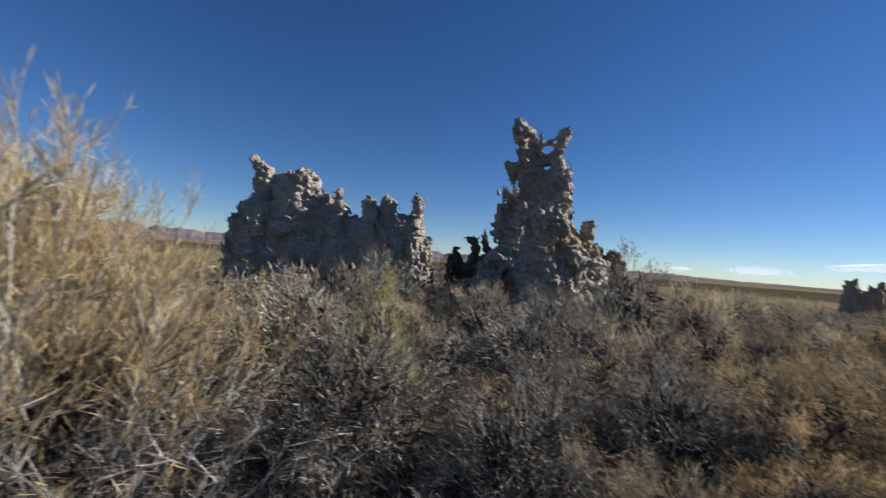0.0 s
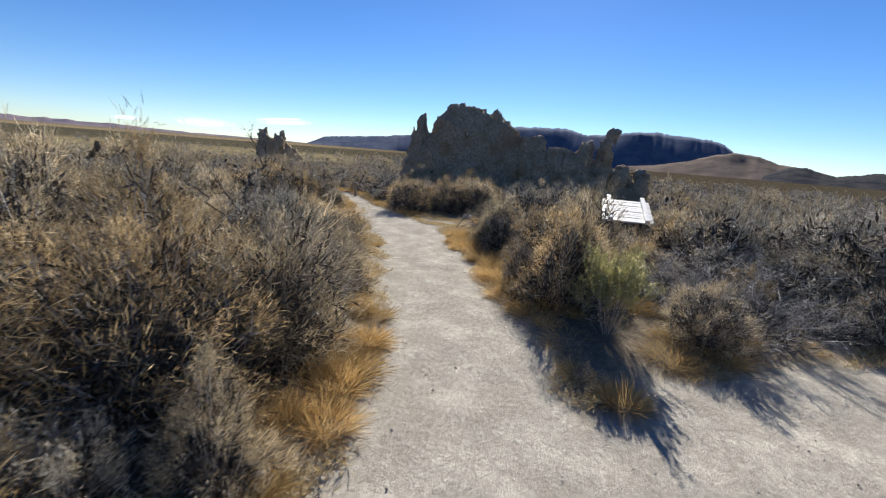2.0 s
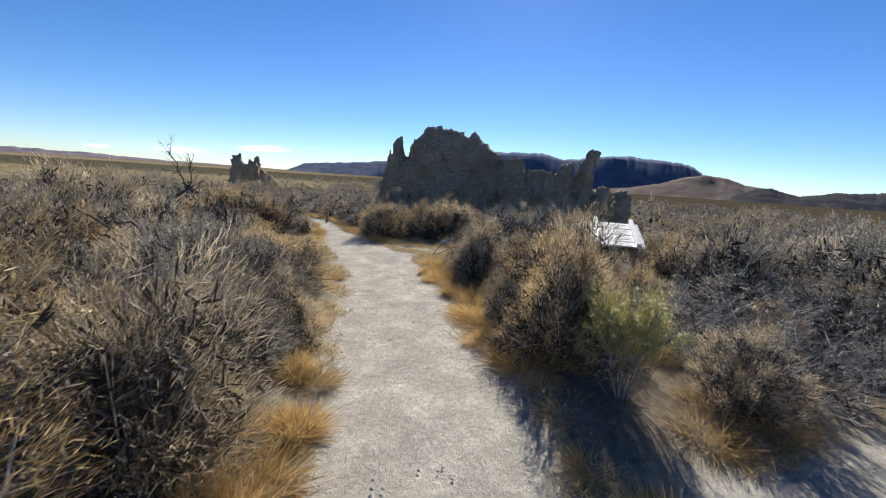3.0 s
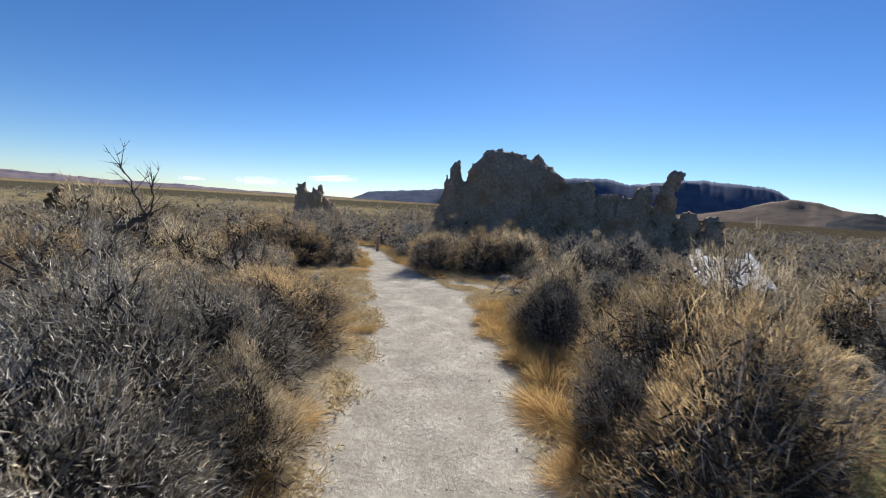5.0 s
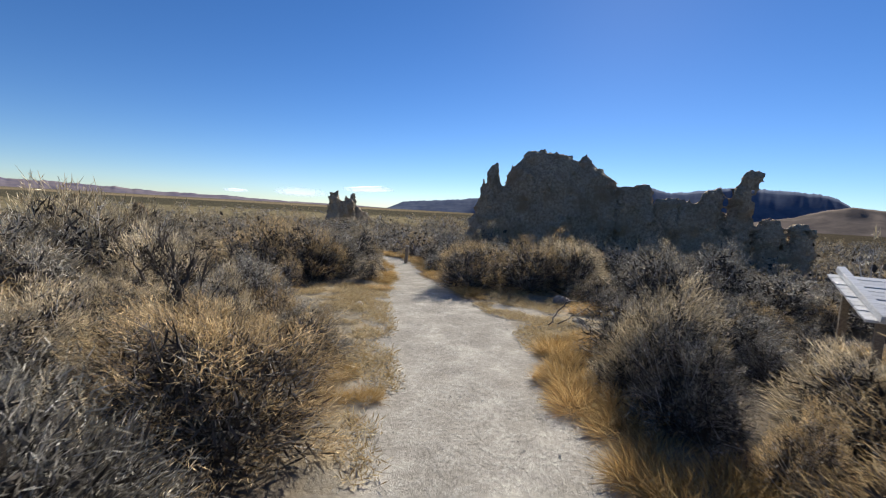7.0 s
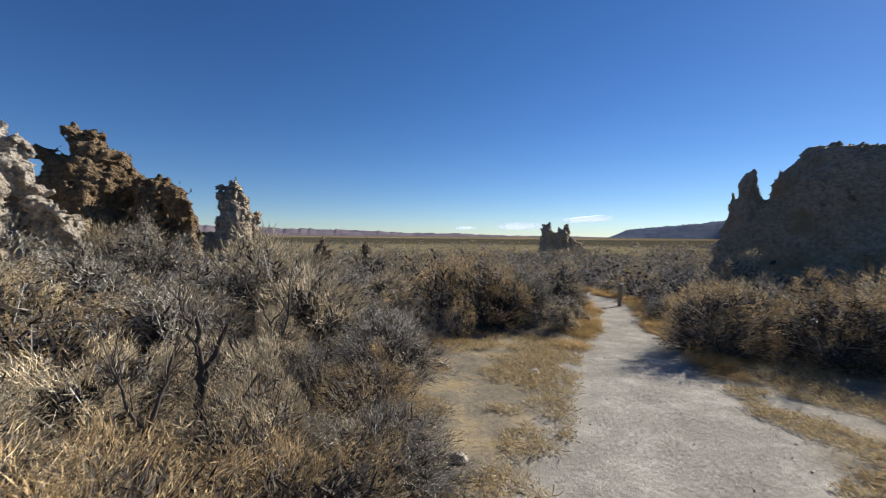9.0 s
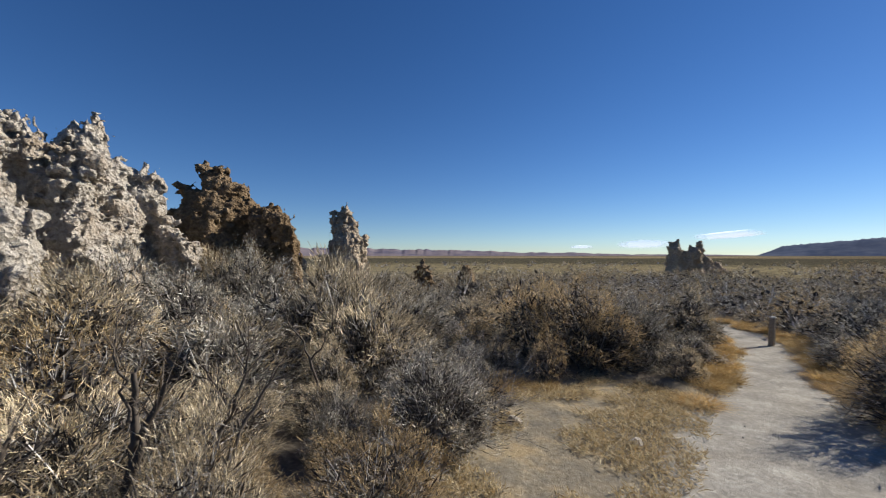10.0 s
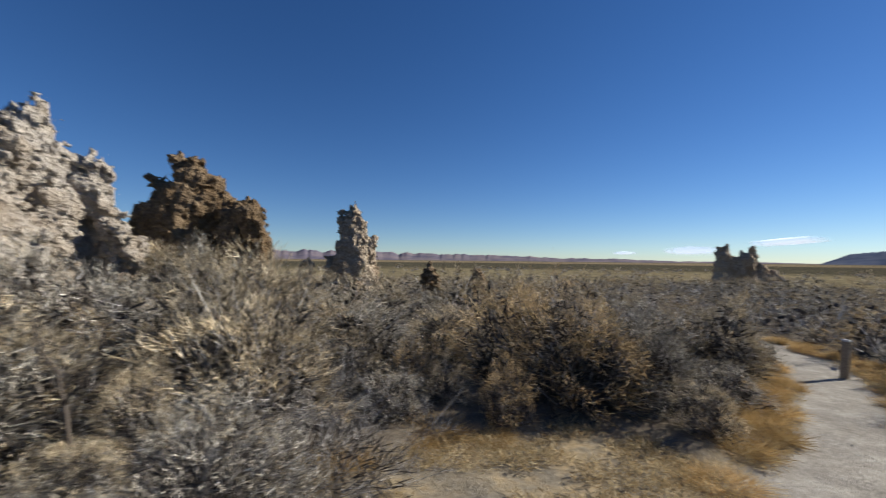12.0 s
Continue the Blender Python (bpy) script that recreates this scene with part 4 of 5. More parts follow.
# shrubs that stand out: kind, x, y, height, width, fineness, turn
NOTED = [
    ("sage", 11.5, 3.7, 0.8, 1.2, 1.0, 20),
    ("dead", 1.15, 2.4, 0.55, 1.2, 1.0, 10), ("dead", 0.2, 1.85, 0.6, 1.3, 1.0, 200), ("sage", 1.75, 3.3, 0.9, 1.2, 1.0, 80), ("sage", 2.25, 3.9, 1.0, 1.3, 1.0, 15), ("rust", 3.15, 3.0, 0.8, 1.1, 1.0, 260),
    ("sage", 4.6, 9.4, 1.45, 1.9, 0.5, 20), ("tan", 5.9, 10.6, 1.35, 1.8, 0.5, 90), ("sage", 6.6, 12.2, 1.4, 2.0, 0.5, 130), ("sage", 7.0, 14.2, 1.85, 2.2, 1.0, 50), ("sage", 5.6, 12.4, 1.5, 1.9, 0.5, 50), ("tan", 6.2, 14.8, 1.9, 2.0, 1.0, 240), ("sage", 5.0, 10.9, 1.2, 1.7, 0.5, 310),
    ("tall", -0.70, 2.9, 1.85, 2.0, 1.0, 20), ("tall", -1.5, 2.5, 2.1, 2.1, 1.0, 130), ("tall", -1.9, 3.6, 2.1, 2.1, 1.0, 250), ("dead", 0.15, 2.6, 0.95, 1.5, 1.0, 40), ("sage", 0.6, 3.6, 1.25, 1.6, 1.0, 75), ("dead", -0.5, 1.9, 0.8, 1.3, 1.0, 75),
    ("tan", 2.35, 2.75, 0.85, 0.9, 1.0, 160), ("tan", 2.0, 2.15, 0.5, 0.7, 1.0, 60), ("sage", 2.9, 3.7, 1.1, 1.5, 1.0, 300),
    ("rust", 4.3, 3.35, 1.2, 1.5, 1.0, 12), ("rust", 3.65, 3.6, 1.12, 1.4, 1.0, 80), ("tan", 5.15, 3.35, 1.15, 1.3, 1.0, 200), ("rust", 4.75, 3.95, 1.3, 1.4, 1.0, 20), ("sage", 6.0, 3.85, 1.0, 1.3, 1.0, 33),
    ("flower", 7.05, 1.25, 0.70, 0.70, 1.0, 10), ("rust", 7.75, 1.75, 1.05, 1.2, 1.0, 140), ("tan", 7.95, 1.62, 1.3, 0.62, 1.0, 70), ("dead", 8.6, 0.55, 0.75, 1.5, 1.0, 0), ("dead", 8.0, 0.1, 0.7, 1.4, 1.0, 50),
    ("rust", 9.0, 2.0, 1.05, 1.3, 1.0, 15), ("tan", 9.7, 1.7, 1.25, 1.2, 1.0, 75), ("tan", 10.65, 3.45, 1.05, 1.15, 1.0, 210), ("sage", 10.2, 3.15, 0.75, 0.9, 1.0, 90), ("sage", 7.15, 4.65, 1.1, 1.35, 1.0, 44), ("sage", 6.4, 4.45, 1.1, 1.3, 1.0, 144), ("sage", 6.55, 5.0, 1.05, 1.2, 1.0, 14), ("rust", 8.1, 5.25, 0.85, 1.35, 1.0, 66), ("tan", 6.75, 3.95, 0.62, 0.8, 1.0, 66),
    ("rust", 8.2, 5.65, 0.7, 1.1, 1.0, 145), ("rust", 8.75, 5.75, 0.62, 1.0, 1.0, 210), ("tan", 8.75, 6.3, 0.72, 1.0, 1.0, 77), ("sage", 9.25, 6.1, 0.55, 1.1, 1.0, 5), ("rust", 9.45, 6.7, 0.6, 1.0, 1.0, 95), ("sage", 9.9, 7.9, 0.8, 1.2, 1.0, 300), ("dead", 10.3, 8.5, 0.8, 1.2, 1.0, 180),
    ("rust", 14.6, 7.45, 1.0, 1.6, 1.0, 33), ("rust", 15.5, 6.5, 1.1, 1.6, 1.0, 120), ("tan", 16.2, 5.75, 1.15, 1.6, 1.0, 80), ("sage", 15.7, 7.5, 1.0, 1.4, 1.0, 10), ("rust", 17.0, 6.4, 1.25, 1.6, 0.5, 200), ("tan", 16.3, 8.3, 1.05, 1.4, 0.5, 10),
    ("rust", 12.7, 10.3, 1.35, 1.8, 1.0, 15), ("sage", 13.4, 10.1, 1.12, 1.4, 1.0, 77), ("rust", 12.2, 11.1, 1.4, 1.8, 0.5, 140), ("sage", 13.9, 11.0, 1.1, 1.6, 0.5, 220), ("sage", 17.4, 9.6, 1.0, 1.7, 0.5, 20), ("sage", 18.6, 10.9, 1.1, 1.7, 0.5, 70)]
EYES = np.array([(e[0], e[1], 0.0) for _, e, _, _ in PATH])   # the walk, kept free of plants
for i, (kind, x, y, tall, wide, q, turn) in enumerate(NOTED):
    near = float(np.hypot(EYES[:, 0] - x, EYES[:, 1] - y).min())
    put_shrub(kind, x, y, tall, wide, 1.5 if near < 2.0 else q, i % 5, turn)

# a puffy yellow-green rabbitbrush
puff = put_shrub("rust", 0.75, 4.9, 1.3, 1.0, 1.5, 1, 70, "yellow-green puffy rabbitbrush among grey brush")
for child in puff.children:
    if child.name.startswith("foliage"):
        child.data = child.data.copy()
        child.data.materials[0] = OLIVE

ROCKS = [(6.55, 0.95, 0.85), (3.7, 11.2, 1.1), (3.3, 12.9, 0.9), (4.3, 14.4, 1.4), (5.7, 17.1, 1.7), (8.6, 25.8, 1.2), (24.8, 10, 1.6), (26.2, 6.5, 1.6), (26.5, 3.0, 1.2), (23.6, 12.0, 0.9)]
rng = np.random.default_rng(5)
spots = []
for ix in np.arange(-11, 36, 1.02):
    for iy in np.arange(-9, 34, 1.02):
        x, y = ix + rng.uniform(-0.42, 0.42), iy + rng.uniform(-0.42, 0.42)
        kind_r, size_r, turn, var = rng.random(), rng.random(), rng.random() * 360, int(rng.integers(5))
        near = float(np.hypot(EYES[:, 0] - x, EYES[:, 1] - y).min())
        wide = 0.85 + 1.05 * size_r
        gap = float(clear_of(np.array([x]), np.array([y]))[0])
        if gap < wide * 0.36 or near_line(np.array([x]), np.array([y]), EYES)[0] < wide * 0.5 + 0.25:
            continue
        if any(math.hypot(x - a, y - b) < r for a, b, r in ROCKS) or any(math.hypot(x - n[1], y - n[2]) < 0.36 * (wide + n[4]) for n in NOTED):
            continue
        if math.hypot(x - 14.7, y - 1.2) < 1.3 or (y < -2.5 and x < 9) or (x < 0.2 and y < 1.2):
            continue
        drift = float(value_noise(np.array([x * 0.33]), np.array([y * 0.33]), np.array([1.5]))[0])
        k = kind_r + 0.35 * drift
        kind = "sage" if k < 0.50 else "dead" if k < 0.62 else "rust" if k < 0.74 else "tan"
        tall = (0.55 + 0.68 * size_r ** 1.3) * {"sage": 0.9, "dead": 0.8, "rust": 1.0, "tan": 1.1}[kind]
        if near > 2.2:   # mounds and hollows
            swell = float(value_noise(np.array([x * 0.55]), np.array([y * 0.55]), np.array([7.5]))[0])
            tall *= 0.92 + 0.75 * swell
            if swell > 0.05 and kind in ("dead", "rust") and kind_r < 0.75:
                kind = "tan"
        if x < 6 and near < 6:
            tall *= 1.15
        if 5 < near < 18:
            tall *= 1.12
        if near > 18:
            if size_r < 0.25:
                continue
            tall *= 0.72 if x < 20 else 0.9
        spots.append((near, kind, x, y, tall, wide, var, turn))
# small plants in the gaps
taken = np.array([(s[2], s[3], s[5]) for s in spots] + [(n[1], n[2], n[4]) for n in NOTED])
for _ in range(5200):
    x, y, w = rng.uniform(-6, 24), rng.uniform(-3, 22), 0.55 + 0.35 * rng.random()
    kind_r, turn, var = rng.random(), rng.random() * 360, int(rng.integers(5))
    near = float(np.hypot(EYES[:, 0] - x, EYES[:, 1] - y).min())
    if (np.hypot(taken[:, 0] - x, taken[:, 1] - y) < 0.34 * (taken[:, 2] + w)).any() or near < 0.9 or (x < 0.2 and y < 1.2):
        continue
    if clear_of(np.array([x]), np.array([y]))[0] < w * 0.3 or any(math.hypot(x - p, y - q) < r for p, q, r in ROCKS) or math.hypot(x - 14.0, y - 1.3) < 1.3:
        continue
    taken = np.vstack([taken, (x, y, w)])
    kind = "sage" if kind_r < 0.45 else "tan" if kind_r < 0.75 else "rust"
    spots.append((near, kind, x, y, 0.35 + 0.3 * rng.random(), w, var, turn))
spots.sort()
for near, kind, x, y, tall, wide, var, turn in spots[:330]:
    put_shrub(kind, x, y, tall, wide, 1.5 if near < 1.8 else 1.0 if near < 3.6 else 0.5, var, turn)


def field(name, label, rows):
    """Shrubs too many to count, as one mesh for the wood and one for each kind of leaf."""
    root = tagged(new(name), label, "scrub", kind="stuff")
    heap = {}
    for near, kind, x, y, tall, wide, var, turn in rows:
        wood, leaf, _, core = (FAR if near < 12 else FARTHEST)[kind, var]
        c, s = math.cos(radians(turn)), math.sin(radians(turn))
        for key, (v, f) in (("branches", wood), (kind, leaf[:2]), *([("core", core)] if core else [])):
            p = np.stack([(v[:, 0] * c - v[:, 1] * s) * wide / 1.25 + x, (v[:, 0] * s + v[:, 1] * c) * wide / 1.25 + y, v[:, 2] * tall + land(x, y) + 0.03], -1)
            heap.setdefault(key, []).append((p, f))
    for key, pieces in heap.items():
        part({"branches": "woody_frame", "core": "inner_thicket"}.get(key, "foliage"), mesh_of(key, *joined(pieces), {"branches": BARK, "core": CORE_SHADE}.get(key) or LEAVES[key]), root)["kind"] = "stuff"


FAR = {(k, v): (crown_meshes if k in CROWN else shrub_meshes)(k, 0.2, 900 + v * 17 + len(k)) for k in ("sage", "dead", "rust", "tan") for v in range(5)}
FARTHEST = {(k, v): (crown_meshes if k in CROWN else shrub_meshes)(k, -0.5, 300 + v * 17 + len(k)) for k in ("sage", "dead", "rust", "tan") for v in range(5)}
field("scrub_field", "dense dry sagebrush scrub covering the flat ground", spots[330:])
outer = []
for _ in range(1300):
    a, d = radians(rng.uniform(-60, 140) if rng.random() < 0.5 else rng.uniform(55, 140)), 24 + 85 * rng.random() ** 1.3
    x, y = 9 + d * math.sin(a), 6 + d * math.cos(a)
    if x < 36 and -9 < y < 34:
        continue
    w = 0.9 + 1.0 * rng.random()
    outer.append((d, ("sage", "dead", "rust", "tan")[int(rng.integers(4))], x, y, w * (0.75 if a > 0.9 else 0.45), w, int(rng.integers(5)), rng.random() * 360))
field("distant_scrub", "far low scrub dotting the plain", outer)

# ---- dry grass ----


def tuft_mesh(n, seed, droop):
    r = np.random.default_rng(seed)
    az = r.random(n) * 2 * math.pi
    lean = 0.1 + 0.75 * r.random(n)
    ln = 0.30 + 0.55 * r.random(n)
    foot = np.stack([np.cos(az), np.sin(az), 0 * az], -1) * (0.42 * np.sqrt(r.random(n)))[:, None]
    d = np.stack([np.cos(az) * np.sin(lean), np.sin(az) * np.sin(lean), np.cos(lean)], -1)
    tip = foot + unit(d + np.stack([np.cos(az), np.sin(az), -np.ones(n)], -1) * droop * 0.4 + r.normal(size=(n, 3)) * 0.6) * ln[:, None]
    tip[:, 2] = np.maximum(tip[:, 2], 0.02)
    return blades(foot, tip, 0.0105, r)


TUFTS = [mesh_of("grass_tuft", *tuft_mesh(1000, 50 + k, 0.5 + 0.2 * k), GOLD) for k in range(4)]


def put_tuft(x, y, high, wide, k, turn):
    ob = tagged(new("grass_tuft", TUFTS[k % 4]), "golden dry bunch grass at the edge of the footpath", "grass", "grass tufts along the path")
    ob.matrix_world = pose(x, y, float(land(x, y)) + 0.015, 0, 0, turn) @ Matrix.Diagonal((wide, wide, high, 1))


edge_rng = np.random.default_rng(12)
made = 0
for line, rate in ((TRAIL, 0.13), (SIDE, 0.8), (SPUR, 0.3), (STRAW, 0.3), (STRAW2, 0.35)):
    for (ax, ay, aw), (bx, by, bw) in zip(line[:-1], line[1:]):
        ln = math.hypot(bx - ax, by - ay)
        for t in np.arange(0, 1, rate / ln):
            for side in (-1, 1):
                off = (aw + (bw - aw) * t) + edge_rng.uniform(-0.02, 0.38)
                x = ax + (bx - ax) * t - side * (by - ay) / ln * off
                y = ay + (by - ay) * t + side * (bx - ax) / ln * off
                rough_here = edge_rng.random()
                open_here = min(float(near_line(np.array([x]), np.array([y]), q)[0]) for q in (STRAW, STRAW2, SPUR))
                if rough_here < (0.9 if line is TRAIL and open_here < 0.35 else 0.25) or clear_of(np.array([x]), np.array([y]))[0] < -0.12 or x < 2.2 or made > 260:
                    continue
                if np.hypot(EYES[:, 0] - x, EYES[:, 1] - y).min() < 0.95:
                    continue
                put_tuft(x, y, 0.10 + 0.20 * edge_rng.random() ** 2, edge_rng.uniform(0.20, 0.42), int(edge_rng.integers(4)), edge_rng.random() * 360)
                made += 1

# thick golden bunches where the trail bends
for x, y, high, wide in ((9.45, 3.05, 0.34, 0.55), (9.15, 2.75, 0.30, 0.5), (9.75, 3.35, 0.26, 0.5), (8.85, 2.45, 0.32, 0.55), (8.6, 2.15, 0.30, 0.5), (10.35, 3.95, 0.30, 0.5), (10.75, 4.25, 0.26, 0.5), (7.75, 2.05, 0.28, 0.45), (7.4, 1.75, 0.25, 0.45),
                         (11.1, 4.35, 0.24, 0.5), (11.6, 4.4, 0.22, 0.55), (12.1, 4.3, 0.24, 0.5), (9.2, 5.55, 0.24, 0.45), (8.95, 5.2, 0.22, 0.4), (6.35, 3.35, 0.28, 0.45), (5.7, 3.0, 0.30, 0.5), (5.25, 2.85, 0.34, 0.55), (4.75, 2.7, 0.30, 0.5), (7.25, 0.55, 0.34, 0.45), (7.6, 0.2, 0.3, 0.4), (8.1, 0.75, 0.32, 0.45)):
    for _ in range(3):
        put_tuft(x + edge_rng.normal() * 0.14, y + edge_rng.normal() * 0.14, high * edge_rng.uniform(0.6, 1.1), wide * edge_rng.uniform(0.4, 0.75), int(edge_rng.integers(4)), edge_rng.random() * 360)

# short straw scattered on the open patches, and loose stones on the trail
straw_bits, stone_bits = [], []
sx, sy = edge_rng.uniform(2, 18, 260000), edge_rng.uniform(-3, 13, 260000)
on_straw = np.minimum.reduce([near_line(sx, sy, q) for q in (STRAW, STRAW2, SPUR)])
on_trail = np.minimum(near_line(sx, sy, TRAIL), near_line(sx, sy, SIDE))
patchy = value_noise(sx * 2.2, sy * 2.2, sx * 0 + 3) + 0.5 * value_noise(sx * 6, sy * 6, sx * 0)
pick = ((on_straw < 0.25) & (patchy > 0.0) & (on_trail > -0.25)) | ((np.abs(on_trail - 0.12) < 0.28) & (patchy > 0.25))
px, py = sx[pick], sy[pick]
p0 = np.stack([px, py, land(px, py) + 0.015], -1)
rep = np.repeat(p0, 4, 0) + edge_rng.normal(size=(len(p0) * 4, 3)) * np.array([0.03, 0.03, 0])
tip = rep + unit(edge_rng.normal(size=rep.shape) * np.array([1, 1, 0.3]) + np.array([0, 0, 0.55])) * edge_rng.uniform(0.025, 0.085, len(rep))[:, None]
tip[:, 2] = np.maximum(tip[:, 2], rep[:, 2] + 0.005)
tagged(new("straw", mesh_of("straw", *blades(rep, tip, 0.0065, edge_rng), STRAWDRY)), "short golden straw on sandy ground beside the path", "grass", kind="stuff")

sx, sy = edge_rng.uniform(1, 19, 15000), edge_rng.uniform(-2, 14, 15000)
on_trail = np.minimum.reduce([near_line(sx, sy, q) for q in (TRAIL, SIDE, SPUR, STRAW2)])
sx, sy = sx[on_trail < 0.15], sy[on_trail < 0.15]
size = 0.003 + 0.009 * edge_rng.random(len(sx)) ** 5
pos = np.stack([sx, sy, land(sx, sy) + 0.008], -1)
octa = np.array([(1, 0, 0), (-1, 0, 0), (0, 1, 0), (0, -1, 0), (0, 0, 0.7), (0, 0, -0.7)])
v = pos[:, None] + octa[None] * size[:, None, None] * edge_rng.uniform(0.6, 1.3, (len(sx), 6, 1))
tri = np.array([[0, 2, 4], [2, 1, 4], [1, 3, 4], [3, 0, 4], [2, 0, 5], [1, 2, 5], [3, 1, 5], [0, 3, 5]])
f = (np.arange(len(sx))[:, None, None] * 6 + tri[None]).reshape(-1, 3)
GRAVEL = twig_material("gravel_stone", [(0.0, (0.22, 0.20, 0.175)), (0.5, (0.40, 0.38, 0.34)), (1.0, (0.68, 0.66, 0.61))], 0.0, 0.0)
tagged(new("gravel", mesh_of("gravel", v.reshape(-1, 3), f, GRAVEL)), "loose pale gravel stones on the footpath", "gravel", kind="stuff")

# ---- dead wood ----


def dead_tree(name, label, x, y, limbs, material):
    """Bare crooked limbs; limbs: start and end from the base, and the thickness at each."""
    limbs = [((p[0], p[1], p[2] * 0.86), (q[0], q[1], q[2] * 0.86), u * 0.8, w * 0.8) for p, q, u, w in limbs]
    r = np.random.default_rng(int(x * 100))
    root = tagged(new(name), label, "dead tree")
    root.matrix_world = pose(x, y, float(land(x, y)) + 0.02)
    for k, (a, b, r0, r1) in enumerate(limbs):
        a, b = np.array(a, float), np.array(b, float)
        n = 6
        t = np.linspace(0, 1, n + 1)[:, None]
        bend = r.normal(size=(n + 1, 3)) * 0.045 * np.linalg.norm(b - a) * np.sin(np.pi * t)
        pts = a + (b - a) * t + bend
        rad = (r0 + (r1 - r0) * t[:, 0]) * (1 + 0.12 * r.normal(size=n + 1))
        ring, sides = [], 8
        d = unit(np.gradient(pts, axis=0))
        u = unit(np.cross(d, np.array([0.3, 0.9, 0.2])))
        w = np.cross(d, u)
        for i in range(sides):
            q = 2 * math.pi * i / sides
            ring.append(pts + (u * math.cos(q) + w * math.sin(q)) * rad[:, None] * (1 + 0.15 * math.sin(3 * q)))
        v = np.stack(ring, 1).reshape(-1, 3)
        i0 = np.arange(n)[:, None] * sides + np.arange(sides)[None]
        i1 = np.arange(n)[:, None] * sides + (np.arange(sides)[None] + 1) % sides
        quads = np.stack([i0, i1, i1 + sides, i0 + sides], -1).reshape(-1, 4)
        part("trunk" if k == 0 else "branch", mesh_of("branch", v, quads, material, True), root)
    twigs = []
    for a, b, r0, r1 in limbs[1:]:
        a, b = np.array(a, float), np.array(b, float)
        m = 9
        t = 0.4 + 0.6 * r.random(m)
        s = a + (b - a) * t[:, None]
        e = s + unit(unit(b - a) + r.normal(size=(m, 3)) * 0.5 + np.array([0, 0, 0.3])) * r.uniform(0.08, 0.24, m)[:, None]
        twigs.append(spikes(s, e, 0.004, r))
        e2 = np.repeat(s + (e - s) * 0.6, 2, 0)
        twigs.append(spikes(e2, e2 + unit(np.repeat(e - s, 2, 0) + r.normal(size=(2 * m, 3)) * 0.08) * 0.09, 0.0025, r))
    part("twig_spray", mesh_of("twig_spray", *joined(twigs), material), root)["kind"] = "stuff"
    return root


dead_tree("dead_tree", "small dark crooked dead tree above the sagebrush", 6.69, 5.36, [
    ((0, 0, 0), (0.0, 0.0, 0.95), 0.045, 0.035), ((0, 0, 0.95), (0.12, 0.02, 1.35), 0.034, 0.026), ((0.12, 0.02, 1.33), (0.33, -0.02, 1.47), 0.028, 0.018), ((0.30, 0, 1.45), (0.16, 0.05, 1.85), 0.010, 0.004),
    ((0.32, 0, 1.46), (0.36, 0.02, 1.78), 0.009, 0.003), ((0, 0, 0.8), (-0.35, 0.1, 1.18), 0.022, 0.007), ((0.02, 0, 0.85), (0.28, -0.1, 1.08), 0.02, 0.007), ((0, 0, 0.6), (-0.55, 0.25, 1.25), 0.02, 0.006)], DARKBARK)
dead_tree("dead_stump", "dark forked dead stump among dry brush", 8.42, 6.47, [
    ((0, 0, 0), (0.03, 0, 0.72), 0.036, 0.030), ((0.03, 0, 0.7), (0.0, 0.03, 1.12), 0.026, 0.012), ((0.03, 0, 0.72), (0.14, -0.02, 1.08), 0.022, 0.012), ((0.0, 0.0, 0.9), (-0.08, 0.05, 1.28), 0.012, 0.004), ((0.05, 0.0, 0.35), (0.42, -0.05, 0.95), 0.016, 0.006), ((0.4, -0.05, 0.9), (0.45, 0, 1.2), 0.01, 0.004)], DARKBARK)
dead_tree("dead_branch", "grey bare branch sticking up from the scrub", 9.0, 8.3, [((0, 0, 0), (-0.1, 0.1, 0.7), 0.02, 0.014), ((-0.1, 0.1, 0.7), (-0.35, 0.2, 1.2), 0.012, 0.004), ((-0.1, 0.1, 0.65), (0.15, 0.05, 1.1), 0.011, 0.004)], DARKBARK)
dead_tree("dead_branch", "grey bare branch sticking up from the scrub", 8.6, 6.9, [((0, 0, 0), (0.1, 0.1, 0.6), 0.016, 0.012), ((0.1, 0.1, 0.6), (0.3, 0.2, 1.0), 0.012, 0.004), ((0.1, 0.1, 0.6), (-0.1, 0.15, 1.0), 0.010, 0.004)], DARKBARK)
dead_tree("dead_branch", "dark bare branch rising out of a shrub", 8.3, 5.9, [((0, 0, 0), (0.0, 0.0, 0.75), 0.02, 0.015), ((0, 0, 0.75), (0.1, 0.03, 1.12), 0.012, 0.004), ((0, 0, 0.7), (-0.12, 0.03, 1.05), 0.011, 0.004)], DARKBARK)
dead_tree("dead_branch", "bleached crooked branch in dead brush", 8.75, 0.75, [((0, 0, 0.1), (-0.1, 0.5, 0.55), 0.022, 0.012), ((-0.1, 0.5, 0.55), (-0.25, 0.75, 0.72), 0.012, 0.005), ((0, 0.1, 0.2), (0.5, -0.2, 0.6), 0.016, 0.005)], BARK)

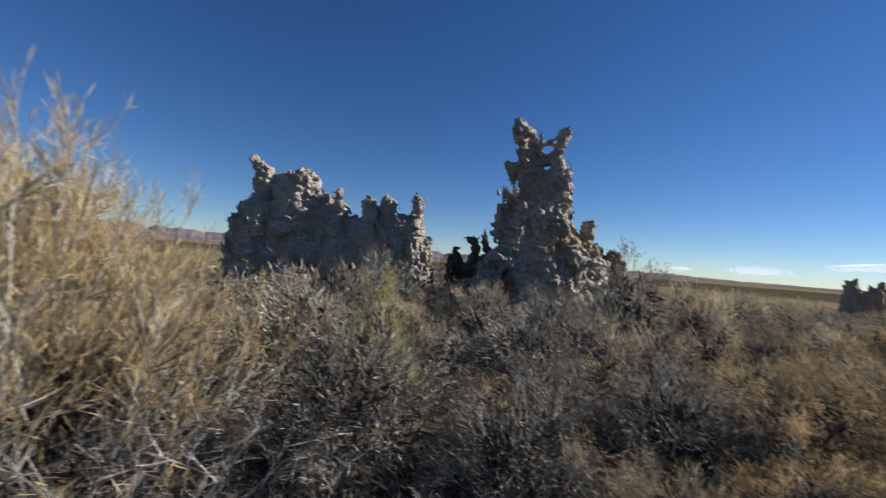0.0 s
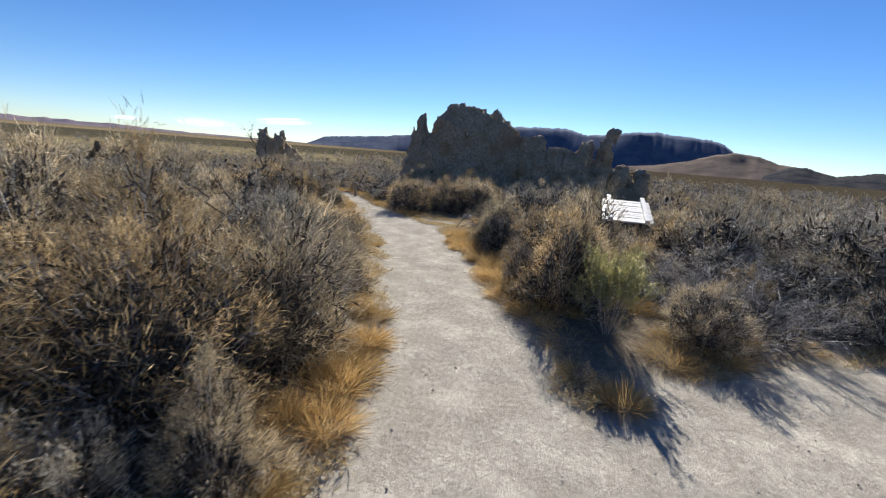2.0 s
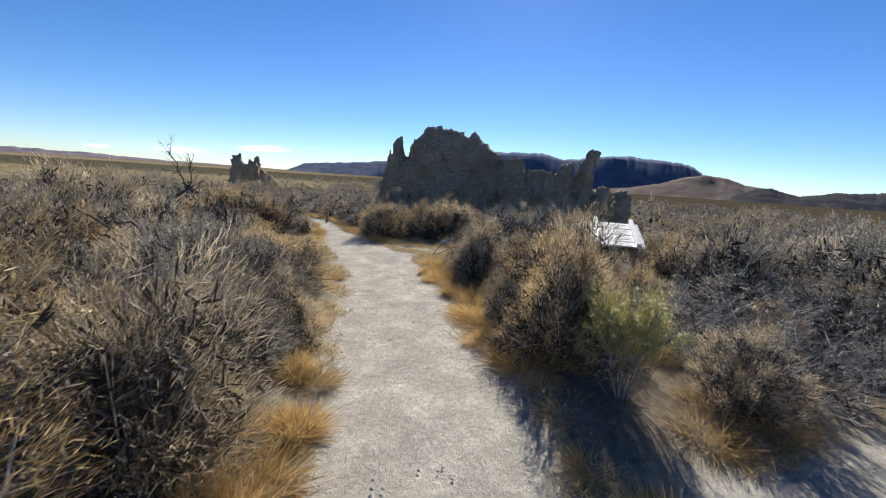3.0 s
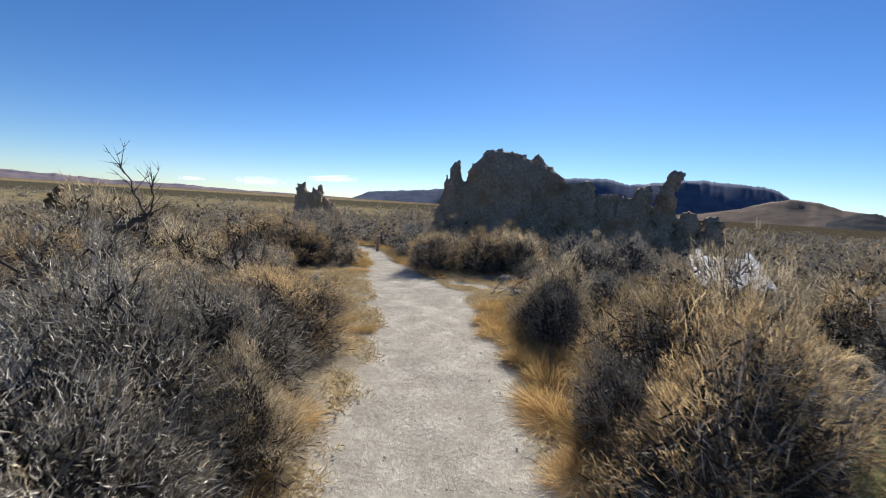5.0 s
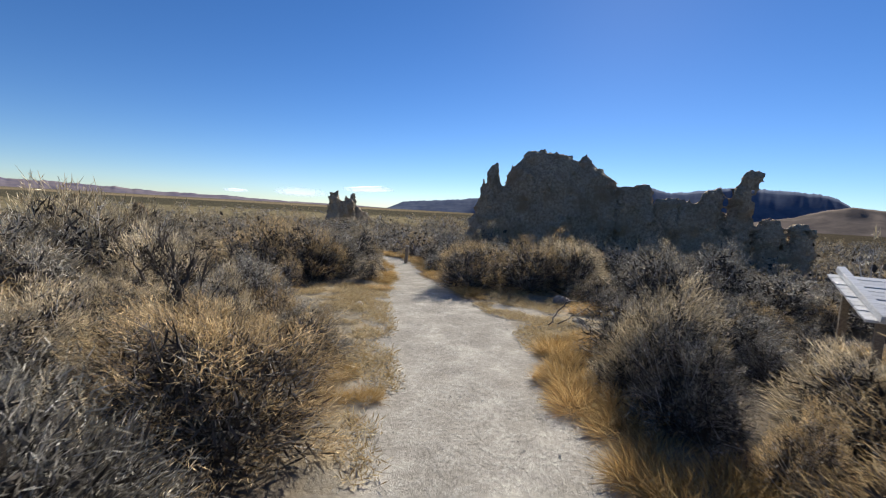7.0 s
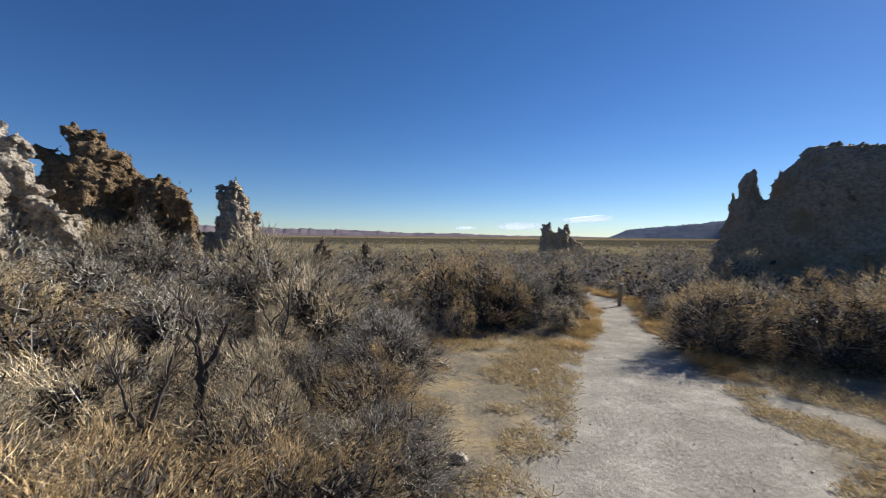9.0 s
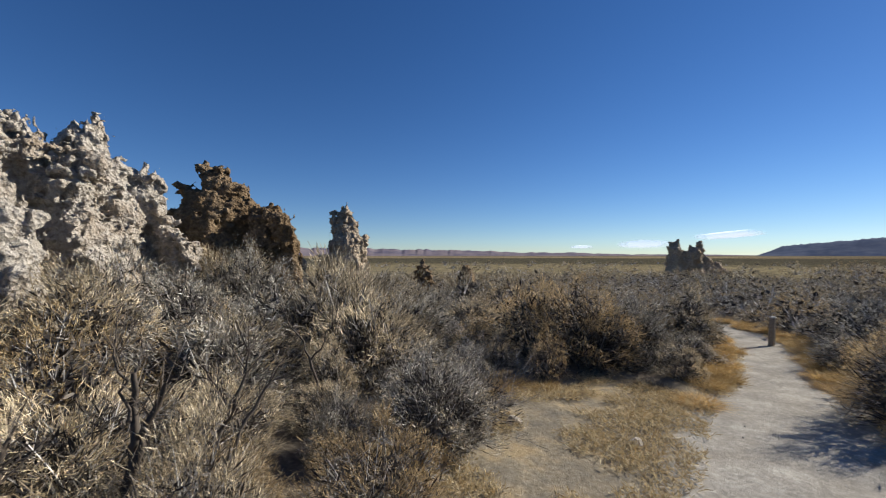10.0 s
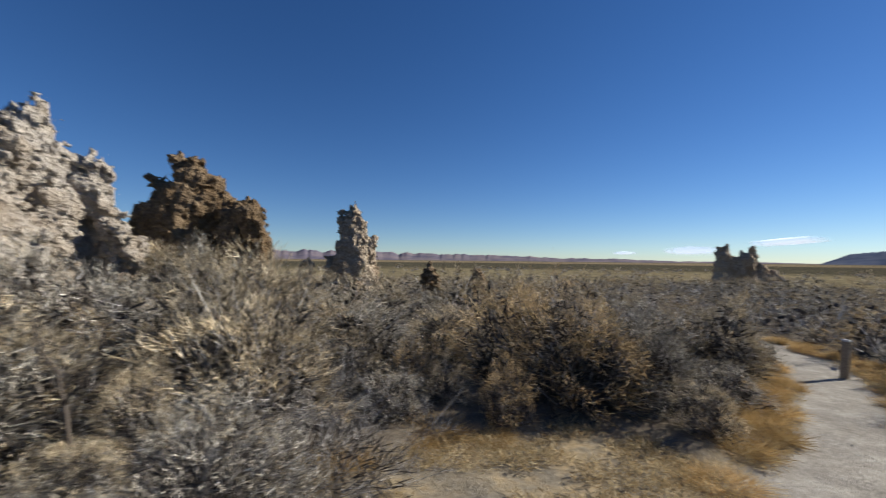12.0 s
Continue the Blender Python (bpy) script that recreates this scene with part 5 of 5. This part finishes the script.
dead_tree("fallen_branch", "dark curved fallen branches lying by the path", 12.45, 4.95, [
    ((0, 0, 0.03), (0.55, -0.05, 0.30), 0.015, 0.012), ((0.55, -0.05, 0.30), (1.25, -0.28, 0.24), 0.012, 0.006), ((0.1, -0.1, 0.05), (0.7, -0.3, 0.20), 0.012, 0.009), ((0.7, -0.3, 0.20), (1.3, -0.6, 0.08), 0.009, 0.004)], DARKBARK)
for x, y, size in ((14.5, 5.45, 0.17), (10.75, 8.3, 0.07), (11.6, 7.7, 0.06), (9.9, 6.35, 0.06), (13.2, 4.75, 0.09)):
    stone = bmesh.new()
    bmesh.ops.create_icosphere(stone, subdivisions=3, radius=size)
    for v in stone.verts:
        p = v.co / size * 1.3
        v.co *= 1 + 0.30 * float(value_noise(np.array([p.x + x]), np.array([p.y + y]), np.array([p.z]))[0])
        v.co.z *= 0.62
    ob = tagged(new("stone", bm_mesh("stone", stone, PALE)), "pale rounded stone half sunk in the straw", "stone", "stones beside the path")
    ob.matrix_world = pose(x, y, float(land(x, y)) + 0.2 * size, 0, 0, x * 70)

# ---- the slatted wooden panel and the marker post ----


def box(lx, ly, lz, bevel=0.004):
    bm = bmesh.new()
    bmesh.ops.create_cube(bm, size=1.0, matrix=Matrix.Diagonal((lx, ly, lz, 1)))
    bmesh.ops.bevel(bm, geom=bm.edges[:], offset=bevel, segments=2, affect="EDGES")
    return bm


panel = tagged(new("wooden_panel"), "sun-bleached slatted wooden panel with two battens, propped at a slant", "wooden panel")
# across: from one batten to the other; the slope falls towards the trail
across = Vector((0.106, -0.994, 0.0)).normalized()
down = Vector((-0.994, -0.106, 0.0)).normalized()
SLOPE = radians(15)
run = (down * math.cos(SLOPE) - Vector((0, 0, math.sin(SLOPE)))).normalized()
up = across.cross(-run).normalized()
if up.z < 0:
    up = -up
base = Matrix((across, run, across.cross(run))).transposed().to_4x4()
flip = 1.0 if across.cross(run).z > 0 else -1.0
panel.matrix_world = Matrix.Translation((14.60, 1.73, 0.80)) @ base
slat = bm_mesh("slat", box(1.08, 0.118, 0.03), BLEACHED)
for k in range(11):
    part("slat", slat, panel, m=pose(0.39, 0.06 + k * 0.128, 0.004 * math.sin(k * 2.3), 0.6 * math.sin(k * 1.7), 0, 0.35 * math.sin(k * 3.1)))
batten = bm_mesh("batten", box(0.09, 1.55, 0.085, 0.006), BLEACHED)
for bx in (0.0, 0.78):
    part("batten", batten, panel, m=pose(bx, 0.68, flip * 0.06))
leg = bm_mesh("leg", box(0.08, 0.08, 0.9, 0.006), OLDPOST)
inv = base.inverted()
for bx in (0.03, 0.75):
    for by, hgt in ((0.15, 1.0), (1.25, 0.5)):
        spot = across * bx + run * by
        part("leg", leg, panel, m=inv @ Matrix.Translation(spot + Vector((0, 0, -0.5 * hgt - 0.02))) @ Matrix.Diagonal((1, 1, hgt / 0.9, 1)))

post = tagged(new("marker_post"), "short weathered wooden marker post beside the footpath", "post")
post.matrix_world = pose(17.15, 11.3, float(land(17.15, 11.3)) - 0.08, 2, 3, 20)
part("shaft", bm_mesh("shaft", box(0.09, 0.09, 0.62, 0.008), OLDPOST), post, m=pose(0, 0, 0.31))
part("cap", bm_mesh("cap", box(0.096, 0.096, 0.03, 0.008), BLEACHED), post, "pale worn top", m=pose(0, 0, 0.63))
